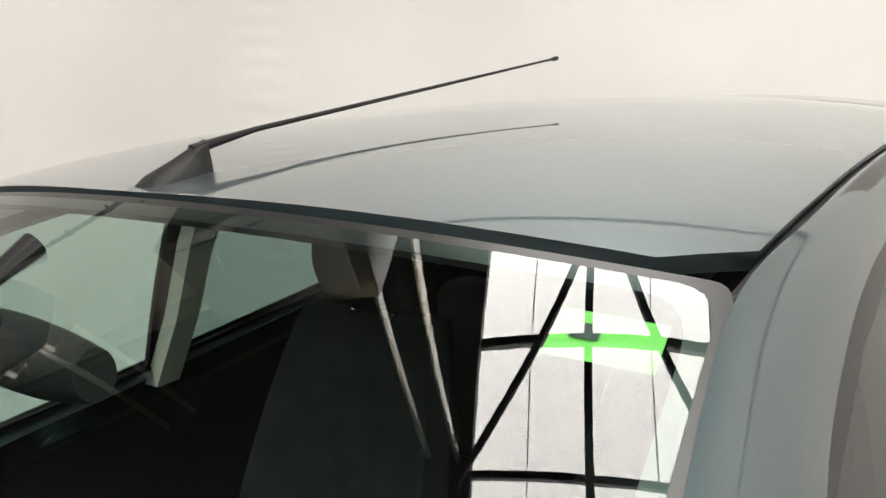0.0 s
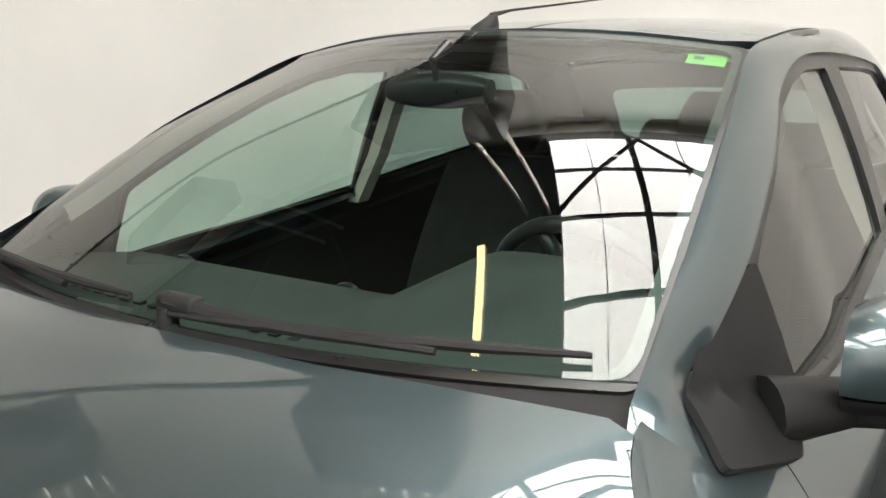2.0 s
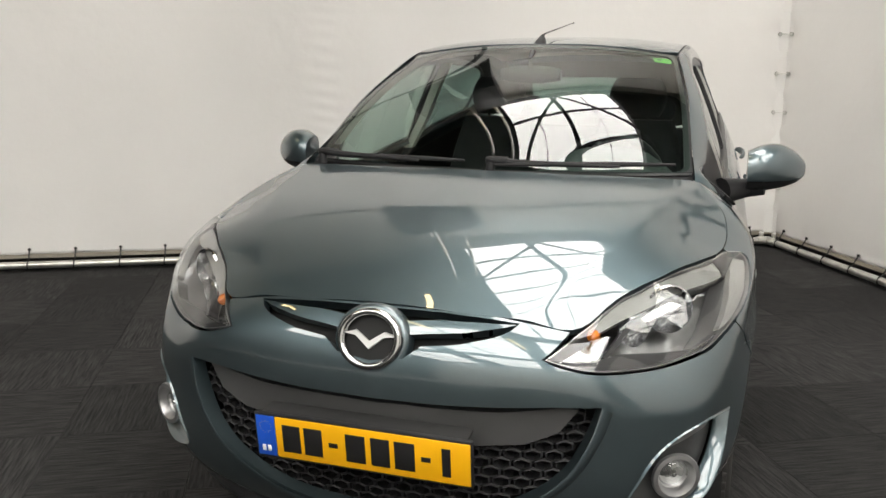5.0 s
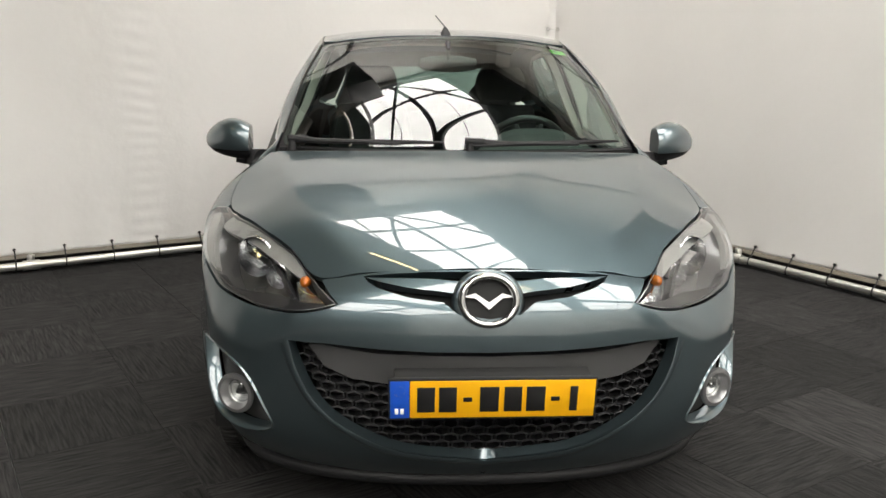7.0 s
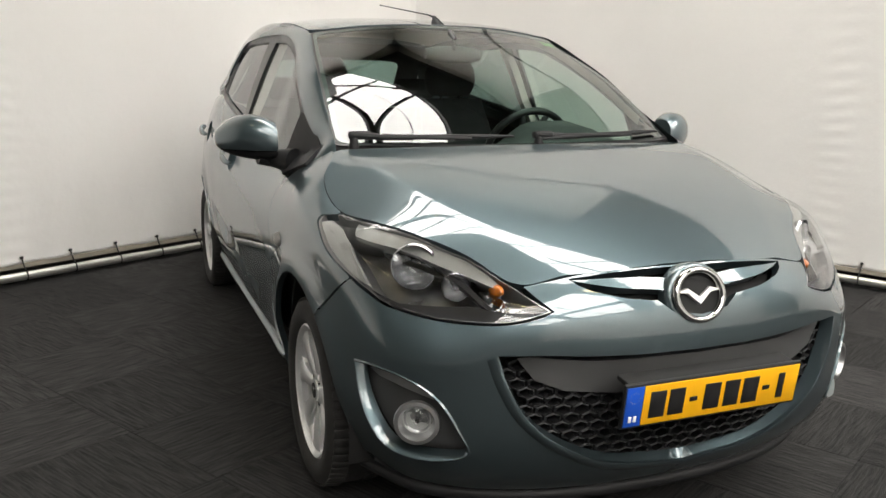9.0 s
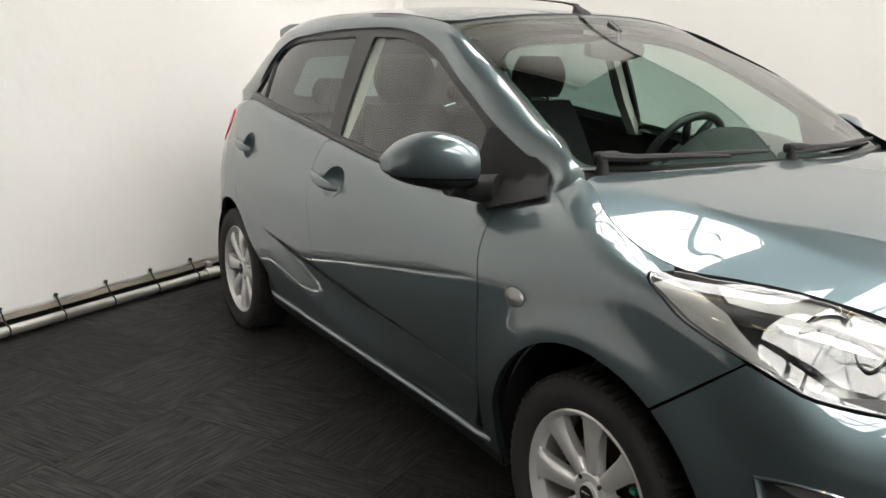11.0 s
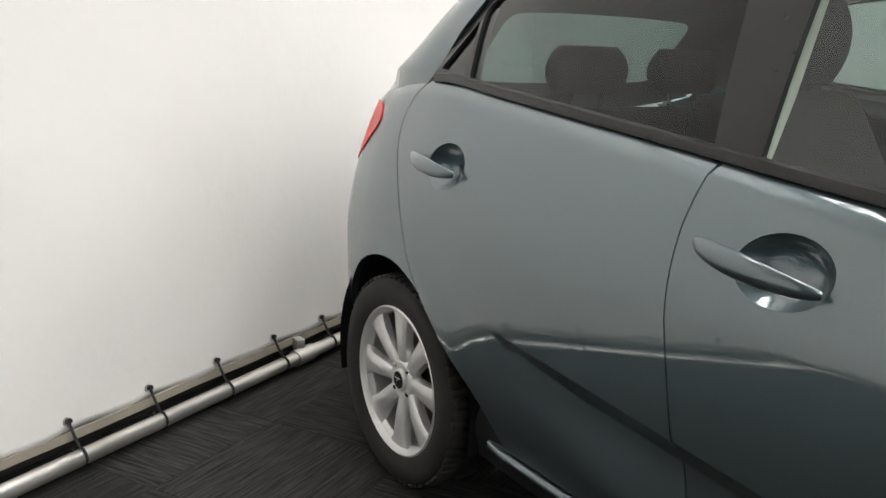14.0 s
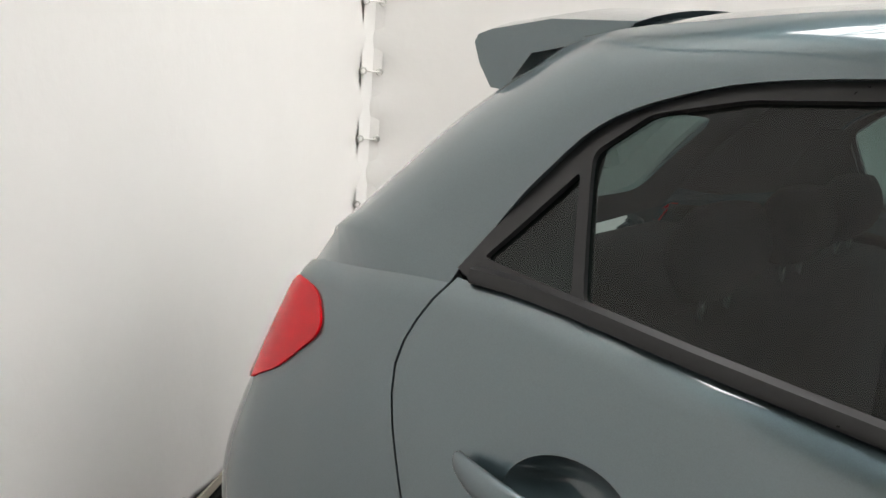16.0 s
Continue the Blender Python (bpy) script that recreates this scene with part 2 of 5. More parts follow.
def hood(x, y):
    """Skin of the bonnet: a gently crowned middle, folded down to the rim along the crease."""
    ax, xc = abs(x), float(fold_x(y))
    z0, zc = float(hood_mid(y)), float(fold_z(y))
    crown = (z0 - zc) / xc ** 2
    m = (float(rim_z(y)) - zc) / max(float(rim_x(y)) - xc, .045)
    m = min(max(m, -.55), -.10)
    d = ax - xc
    z = z0 - crown * ax * ax if d < 0 else zc - 2 * crown * xc * d
    return Vector((x, y, z + (m + 2 * crown * xc) * (d + math.sqrt(d * d + .016 ** 2)) / 2))


screen_mid = spline([(0, (0, -1.122, 1.018)), (.5, (0, -.728, 1.243)), (1, (0, -.285, 1.436))])
screen_edge = spline([(0, (.655, -.985, 1.02)), (.5, (.612, -.62, 1.222)), (1, (.545, -.205, 1.392))])


def windscreen(x, t):
    """Screen of the car: x across as a share of its half-width, t from the bottom to the top."""
    m, e = screen_mid(t), screen_edge(t)
    r = abs(x)
    return Vector((e[0] * x, m[1] + (e[1] - m[1]) * r ** 2.05, m[2] + (e[2] - m[2]) * r ** 2.05))


roof_mid = spline([(-.30, 1.433), (-.1, 1.457), (.2, 1.477), (.5, 1.485), (.8, 1.482), (1.1, 1.463), (1.3, 1.437)])
roof_edge = spline([(-.32, (.535, 1.355)), (-.205, (.545, 1.392)), (0, (.553, 1.424)), (.4, (.555, 1.444)), (.8, (.545, 1.441)), (1.05, (.530, 1.424)), (1.22, (.515, 1.400))])


def roof(x, y):
    xe, ze = roof_edge(y)
    zc = float(roof_mid(y))
    return Vector((x, y, zc - (zc - ze) * min(abs(x) / xe, 1.05) ** 2.7))


lean = spline([(-1.1, .40), (-.6, .33), (0, .31), (.6, .32), (1.0, .38), (1.3, .50), (1.6, .6)])


def cabin_side(side):
    """Side of the cabin above the belt line."""
    def at(y, z):
        a = arc_y(y)
        zt = float(z_top(a))
        base = body(a, min(z, zt))
        h = max(z - zt, 0)
        return Vector((side * (base.x - float(lean(y)) * h - .26 * h * h), base.y, z))
    return at


# outer line of the side windows (y, z), from the wing round over the doors to the rear corner
window_line = spline([(0, (-1.0, .965)), (.1, (-.76, 1.070)), (.2, (-.57, 1.164)), (.28, (-.41, 1.242)), (.36, (-.27, 1.307)), (.44, (-.10, 1.360)), (.52, (.1, 1.383)), (.6, (.4, 1.385)),
                      (.7, (.75, 1.37)), (.78, (.98, 1.348)), (.84, (1.11, 1.30)), (.9, (1.18, 1.225)), (1, (1.262, 1.10))])
# inner line of the roof frame: along the screen, the gutter of the roof and the tailgate
frame_line = spline([(0, (.66, -1.03, 1.018)), (.1, (.632, -.80, 1.123)), (.2, (.608, -.585, 1.24)), (.28, (.583, -.43, 1.308)), (.38, (.55, -.215, 1.392)), (.44, (.556, -.08, 1.413)), (.52, (.558, .1, 1.431)),
                     (.6, (.559, .4, 1.445)), (.7, (.550, .75, 1.444)), (.78, (.535, 1.0, 1.429)), (.84, (.518, 1.2, 1.402)), (.9, (.505, 1.36, 1.315)), (1, (.60, 1.575, 1.085))])


def roof_frame(side):
    cab = cabin_side(1)

    def at(s, w):
        i = Vector(frame_line(s))
        o = cab(*window_line(s)) + Vector((.013, 0, .003)) * (smooth(.0, .08, s) - smooth(.9, .98, s))
        p = i.lerp(o, w)
        out = Vector((.55, 0, .6)) if s < .88 else Vector((.5, .45, .35))
        p = p + out.normalized() * ((o - i).length * (.11 if s < .8 else .11 + .05 * smooth(.8, .95, s)) * 4 * w * (1 - w))
        return Vector((side * p.x, p.y, p.z))
    return at

# ---- mesh helpers ----
from mathutils.geometry import delaunay_2d_cdt


def link(name, mesh, mat, parent=None, label="", shade=True):
    if mat is not None:
        mesh.materials.append(mat)
    if shade:
        mesh.polygons.foreach_set("use_smooth", [True] * len(mesh.polygons))
    ob = new(name, mesh)
    if parent is not None:
        ob.parent = parent
    if label:
        ob["label"] = label
    return ob


def part(name, bm, mat, parent=None, label="", shade=True, sharp=35):
    """Links a bmesh as ONE mesh object under its thing or part."""
    bmesh.ops.recalc_face_normals(bm, faces=bm.faces)
    for e in bm.edges:
        if len(e.link_faces) == 2 and e.calc_face_angle(0) > radians(sharp):
            e.smooth = False
    me = bpy.data.meshes.new(name)
    bm.to_mesh(me)
    bm.free()
    return link(name, me, mat, parent, label, shade)


def thing(name, label, category, at=(0, 0, 0), group="", kind=""):
    ob = new(name)
    ob.location = at
    return tagged(ob, label, category, group, kind)


def inside(p, poly):
    c = False
    j = len(poly) - 1
    for i in range(len(poly)):
        (xi, yi), (xj, yj) = poly[i], poly[j]
        if (yi > p[1]) != (yj > p[1]) and p[0] < (xj - xi) * (p[1] - yi) / (yj - yi) + xi:
            c = not c
        j = i
    return c


def dense(poly, step):
    out = []
    for i, p in enumerate(poly):
        q = poly[(i + 1) % len(poly)]
        n = max(1, int(math.hypot(q[0] - p[0], q[1] - p[1]) / step))
        out += [(p[0] + (q[0] - p[0]) * k / n, p[1] + (q[1] - p[1]) * k / n) for k in range(n)]
    return out


def rounded(poly, r, n=5):
    """The polygon with its corners rounded off."""
    out = []
    for i, p in enumerate(poly):
        a, b, c = Vector(poly[i - 1]), Vector(p), Vector(poly[(i + 1) % len(poly)])
        d = min(r, (a - b).length * .45, (c - b).length * .45)
        p0, p1 = b + (a - b).normalized() * d, b + (c - b).normalized() * d
        for k in range(n + 1):
            t = k / n
            q = p0 * (1 - t) ** 2 + b * 2 * t * (1 - t) + p1 * t * t
            out.append((q.x, q.y))
    return out


def through_points(pts, n=6):
    """Points on a smooth curve through pts."""
    f = spline(list(enumerate(pts)))
    return [tuple(f(i / n)) for i in range((len(pts) - 1) * n + 1)]


def ellipse(cu, cv, ru, rv, n=32):
    return [(cu + ru * math.cos(2 * math.pi * i / n), cv + rv * math.sin(2 * math.pi * i / n)) for i in range(n)]


def sheet(poly, fn, step=.02, holes=(), out=0.0, depth=.012, stretch=1.0, creases=()):
    """A shaped panel: the outline poly (in the two coordinates of fn) filled on the surface fn, moved outward by `out`,
    with its rim turned in by `depth`. Returns a mesh with the surface's own normals."""
    outer = dense([(u * stretch, v) for u, v in poly], step)
    rings = [outer] + [dense([(u * stretch, v) for u, v in h], step) for h in holes]
    us, vs = [p[0] for p in outer], [p[1] for p in outer]
    pts, edges = [], []
    for ring in rings:
        k = len(pts)
        pts += ring
        edges += [(k + i, k + (i + 1) % len(ring)) for i in range(len(ring))]
    for line in creases:
        line = [p for p in line if inside(p, outer) and min((p[0] - q[0]) ** 2 + (p[1] - q[1]) ** 2 for q in outer) > .004 ** 2]
        k = len(pts)
        pts += line
        edges += [(k + i, k + i + 1) for i in range(len(line) - 1)]
    rim = np.array(pts)
    nu, nv = int((max(us) - min(us)) / step) + 2, int((max(vs) - min(vs)) / step) + 2
    for i in range(nu):
        for j in range(nv):
            p = (min(us) + (i + .5 * (j % 2)) * step, min(vs) + j * step)
            if inside(p, outer) and not any(inside(p, h) for h in rings[1:]) and np.min(np.sum((rim - p) ** 2, axis=1)) > (.45 * step) ** 2:
                pts.append(p)
    r = delaunay_2d_cdt([Vector(p) for p in pts], edges, [], 0, 1e-6)
    v2, f2 = r[0], r[2]
    tris = []
    for f in f2:
        c = ((v2[f[0]].x + v2[f[1]].x + v2[f[2]].x) / 3, (v2[f[0]].y + v2[f[1]].y + v2[f[2]].y) / 3)
        if inside(c, outer) and not any(inside(c, h) for h in rings[1:]):
            tris.append(f)
    co, no = [], []
    for v in v2:
        u = v.x / stretch
        p = fn(u, v.y)
        e = .0015
        n = (fn(u + e, v.y) - fn(u - e, v.y)).cross(fn(u, v.y + e) - fn(u, v.y - e))
        n = n.normalized() if n.length > 1e-12 else Vector((0, 0, 1))
        if n.dot(p - Vector((0, min(max(p.y, -1.3), 1.2), .62))) < 0:
            n = -n
        co.append(p + n * out)
        no.append(n)
    faces = []
    for f in tris:
        a, b, c = (co[i] for i in f)
        faces.append(tuple(f) if (b - a).cross(c - a).dot(no[f[0]]) > 0 else tuple(reversed(f)))
    if depth:
        count = {}
        for f in faces:
            for k in range(3):
                e = (f[k], f[(k + 1) % 3])
                count[e] = 1
        border = [e for e in count if (e[1], e[0]) not in count]
        top, low = {}, {}
        normals = list(no)
        for e in border:
            for i in e:
                if i not in top:
                    top[i] = len(co)
                    co.append(co[i] + no[i] * 0)
                    low[i] = len(co)
                    co.append(co[i] - no[i] * depth)
        for a, b in border:
            faces.append((top[b], top[a], low[a], low[b]))
    me = bpy.data.meshes.new("sheet")
    me.from_pydata([tuple(c) for c in co], [], faces)
    me.update()
    me.polygons.foreach_set("use_smooth", [True] * len(me.polygons))
    if depth:
        acc = [Vector((0, 0, 0)) for _ in co]
        for p in me.polygons:
            for i in p.vertices:
                if i >= len(no):
                    acc[i] += p.normal
        normals = no + [a.normalized() if a.length else Vector((0, 0, 1)) for a in acc[len(no):]]
    else:
        normals = no
    me.normals_split_custom_set_from_vertices([tuple(n) for n in normals])
    return me


def panel(name, poly, fn, mat, parent, label="", **kw):
    me = sheet(poly, fn, **kw)
    me.name = name
    me.materials.append(mat)
    ob = new(name, me)
    ob.parent = parent
    if label:
        ob["label"] = label
    return ob


def loft(rows, closed=False, caps=False):
    """A bmesh skin over rows of points."""
    bm = bmesh.new()
    vs = [[bm.verts.new(p) for p in row] for row in rows]
    for a, b in zip(vs, vs[1:]):
        n = len(a)
        for i in range(n if closed else n - 1):
            j = (i + 1) % n
            bm.faces.new((a[i], a[j], b[j], b[i]))
    if caps:
        bm.faces.new(vs[0])
        bm.faces.new(vs[-1])
    return bm


def tube(path, r, n=8, caps=True):
    """A bmesh tube along points; r is a radius or a list of radii."""
    path = [Vector(p) for p in path]
    rows = []
    for i, p in enumerate(path):
        d = (path[min(i + 1, len(path) - 1)] - path[max(i - 1, 0)]).normalized()
        a = d.cross(Vector((0, 0, 1)) if abs(d.z) < .9 else Vector((1, 0, 0))).normalized()
        b = d.cross(a)
        rr = r[i] if isinstance(r, (list, tuple)) else r
        rows.append([p + (a * math.cos(2 * math.pi * k / n) + b * math.sin(2 * math.pi * k / n)) * rr for k in range(n)])
    return loft(rows, True, caps)


def box(sx, sy, sz, at=(0, 0, 0), bevel=.0, seg=2, turn=None):
    bm = bmesh.new()
    bmesh.ops.create_cube(bm, size=1)
    bmesh.ops.scale(bm, vec=(sx, sy, sz), verts=bm.verts)
    if bevel:
        bmesh.ops.bevel(bm, geom=bm.edges[:], offset=bevel, segments=seg, profile=.5, affect="EDGES")
    if turn is not None:
        bmesh.ops.transform(bm, matrix=turn, verts=bm.verts)
    bmesh.ops.translate(bm, vec=at, verts=bm.verts)
    return bm


def lathe(profile, n=48, axis="X"):
    """Turns (radius, along) round the axis."""
    rows = []
    for r, h in profile:
        row = []
        for k in range(n):
            a = 2 * math.pi * k / n
            row.append((h, r * math.cos(a), r * math.sin(a)) if axis == "X" else (r * math.cos(a), r * math.sin(a), h) if axis == "Z" else (r * math.cos(a), h, r * math.sin(a)))
        rows.append(row)
    return loft(rows, True)


def merge(*bms):
    """Several bmeshes into one."""
    out = bmesh.new()
    for b in bms:
        me = bpy.data.meshes.new("tmp")
        b.to_mesh(me)
        b.free()
        out.from_mesh(me)
        bpy.data.meshes.remove(me)
    return out


def moved(bm, m):
    bmesh.ops.transform(bm, matrix=m, verts=bm.verts)
    return bm

# ---- the hall ----
CORNER = Vector((1.15, 3.22, 0))
TURN = 28.4                                   # the hall stands turned to the car
U = Vector((-math.cos(radians(TURN)), -math.sin(radians(TURN)), 0))      # along the back tarpaulin, to its far end
V = Vector((math.sin(radians(TURN)), -math.cos(radians(TURN)), 0))       # along the side tarpaulin
LONG, WIDE, TARP_H, HALL_H = 9.6, 8.4, 3.3, 6.1


def hall(u, v, z=0.0):
    """Place in the hall: u along the back, v along the side, both from the corner."""
    return CORNER + U * u + V * v + Vector((0, 0, z))


def tarp_material():
    m = material("white_tarpaulin", (.80, .785, .765), .48, noise_scale=1.3, vary=.03, fine=.15)
    nt = m.node_tree
    b = nt.nodes["Principled BSDF"]
    tc = nt.nodes.new("ShaderNodeTexCoord")
    n1 = nt.nodes.new("ShaderNodeTexNoise")
    n1.inputs["Scale"].default_value = 2.2
    n1.inputs["Detail"].default_value = 7
    bn = nt.nodes.new("ShaderNodeBump")
    bn.inputs["Distance"].default_value = .02
    bn.inputs["Strength"].default_value = .6
    nt.links.new(tc.outputs["Object"], n1.inputs["Vector"])
    nt.links.new(n1.outputs["Fac"], bn.inputs["Height"])
    nt.links.new(bn.outputs[0], b.inputs["Normal"])
    return m


M_TARP = tarp_material()


PUCKERS = (3.42, 6.9)


def tarp(name, start, along, length, inward, label, eyelets):
    """A hung tarpaulin: slack folds between its eyelets, its hem off the floor."""
    nu, nz = int(length / .03), 150
    rows = []
    for j in range(nz + 1):
        z = .105 + (TARP_H - .105) * j / nz
        row = []
        for i in range(nu + 1):
            s = length * i / nu
            f = .010 * noise.noise((s * .9, z * .7, 3.1)) + .004 * noise.noise((s * 3.1, z * 2.2, 7.7))
            low = math.exp(-(z - .105) / .22)
            f += low * .006 * math.sin((s - .19) / .289 * 2 * math.pi)
            zz = z + (low * .002 * math.cos((s - .19) / .289 * 2 * math.pi) if j < 20 else 0)
            for e in PUCKERS:
                d = (s - e) / .09
                if abs(d) < 3:
                    f += .013 * math.exp(-d * d) * max(0, noise.noise((e, z * 1.3, .5)) + .25) * math.sin(z * 2 * math.pi / .085 + 5 * noise.noise((s * 3, z * 2.3, e)))
            for e in eyelets:
                d = s - e
                if abs(d) < .45:
                    k = (z - .3) / .285
                    f += .022 * math.exp(-abs(d) / .10) * (.4 + .6 * math.cos(k * 2 * math.pi)) * math.exp(-(d / .22) ** 2)
            row.append(start + along * s + inward * f + Vector((0, 0, zz)))
        rows.append(row)
    bm = loft(rows)
    ob = part(name, bm, M_TARP)
    so = ob.modifiers.new("thick", "SOLIDIFY")
    so.thickness = .002
    return tagged(ob, label, "tarpaulin wall", kind="structure")


tarp("wall_back", CORNER, U, LONG, V, "white laced tarpaulin hung as the studio's back wall", [.03])
tarp("wall_side", CORNER, V, WIDE, U, "white laced tarpaulin hung as the studio's side wall", [.03])


def carpet():
    """Charcoal carpet tiles, ribbed, laid a quarter turn to one another."""
    m = bpy.data.materials.new("charcoal_carpet")
    m.use_nodes = True
    nt = m.node_tree
    b = nt.nodes["Principled BSDF"]
    tc = nt.nodes.new("ShaderNodeTexCoord")
    info = nt.nodes.new("ShaderNodeObjectInfo")
    mp = nt.nodes.new("ShaderNodeMapping")
    mp.inputs["Scale"].default_value = (7, 105, 7)
    n1 = nt.nodes.new("ShaderNodeTexNoise")
    n1.inputs["Scale"].default_value = 1
    n1.inputs["Detail"].default_value = 3
    n2 = nt.nodes.new("ShaderNodeTexNoise")
    n2.inputs["Scale"].default_value = 420
    add = nt.nodes.new("ShaderNodeMath")
    add.operation = "ADD"
    ramp = nt.nodes.new("ShaderNodeMapRange")
    ramp.inputs["From Min"].default_value = .82
    ramp.inputs["From Max"].default_value = 1.22
    ramp.inputs["To Min"].default_value = .1
    ramp.inputs["To Max"].default_value = 2.4
    r2 = nt.nodes.new("ShaderNodeMapRange")
    r2.inputs["To Min"].default_value = .6
    r2.inputs["To Max"].default_value = 1.35
    mul = nt.nodes.new("ShaderNodeMath")
    mul.operation = "MULTIPLY"
    sc = nt.nodes.new("ShaderNodeVectorMath")
    sc.operation = "SCALE"
    sc.inputs[0].default_value = (.0175, .017, .0168)
    bn = nt.nodes.new("ShaderNodeBump")
    bn.inputs["Distance"].default_value = .003
    nt.links.new(tc.outputs["Object"], mp.inputs["Vector"])
    nt.links.new(mp.outputs[0], n1.inputs["Vector"])
    nt.links.new(tc.outputs["Object"], n2.inputs["Vector"])
    nt.links.new(n1.outputs["Fac"], add.inputs[0])
    nt.links.new(n2.outputs["Fac"], add.inputs[1])
    nt.links.new(add.outputs[0], ramp.inputs["Value"])
    nt.links.new(info.outputs["Random"], r2.inputs["Value"])
    nt.links.new(ramp.outputs[0], mul.inputs[0])
    nt.links.new(r2.outputs[0], mul.inputs[1])
    nt.links.new(mul.outputs[0], sc.inputs["Scale"])
    nt.links.new(sc.outputs[0], b.inputs["Base Color"])
    nt.links.new(add.outputs[0], bn.inputs["Height"])
    nt.links.new(bn.outputs[0], b.inputs["Normal"])
    b.inputs["Roughness"].default_value = .85
    b.inputs["Specular IOR Level"].default_value = .25
    return m


M_CARPET = carpet()
# assumed floor beyond the carpet, pale to bounce light into bumper and flanks
M_BOUNCE_FLOOR = material("pale_bounce_floor", (.30, .29, .28), .6, noise_scale=1.2, vary=.12, bump=.002, bump_scale=60, fine=.2)
floor = part("floor", box(34, 34, .1, (0, -4, -.056)), M_BOUNCE_FLOOR)
tagged(floor, "assumed pale grey floor under charcoal carpet tiles, brightening the reflections", "floor", kind="structure")

# the hall's dark roof above the tarpaulins, and its assumed walls out of view
M_SHEET = material("dark_steel_sheet", (.05, .051, .05), .5, .3, noise_scale=2, vary=.25)
M_CLAD = material("white_cladding", (.74, .73, .70), .5, noise_scale=1.5, vary=.06)
M_BEAM = material("dark_steel_beam", (.02, .02, .02), .5, noise_scale=4, vary=.2)


def glow(name, color, strength):
    m = material(name, color, .4)
    b = m.node_tree.nodes["Principled BSDF"]
    b.inputs["Emission Color"].default_value = (*color, 1)
    b.inputs["Emission Strength"].default_value = strength
    return m


M_SKY = glow("daylit_skylight", (1, .968, .915), SKYLIGHT_GLOW)
M_TUBE = glow("lit_tube", (1, .78, .38), TUBE_GLOW)


def prism(corners, t):
    """A plate over a planar outline, t thick along its normal."""
    bm = bmesh.new()
    a, b, c = (Vector(p) for p in corners[:3])
    n = (b - a).cross(c - a).normalized() * t
    lo = [bm.verts.new(p) for p in corners]
    hi = [bm.verts.new(Vector(p) + n) for p in corners]
    bm.faces.new(lo)
    bm.faces.new(list(reversed(hi)))
    for i in range(len(corners)):
        j = (i + 1) % len(corners)
        bm.faces.new((lo[i], lo[j], hi[j], hi[i]))
    return bm


def strip(p, q, w, h):
    """A bar of w by h between two points."""
    p, q = Vector(p), Vector(q)
    d = (q - p).normalized()
    a = d.cross(Vector((0, 0, 1))).normalized() * w / 2
    b = Vector((0, 0, h / 2)) if abs(d.z) < .5 else d.cross(a).normalized() * h / 2
    return loft([[e + a + b, e - a + b, e - a - b, e + a - b] for e in (p, q)], True, True)


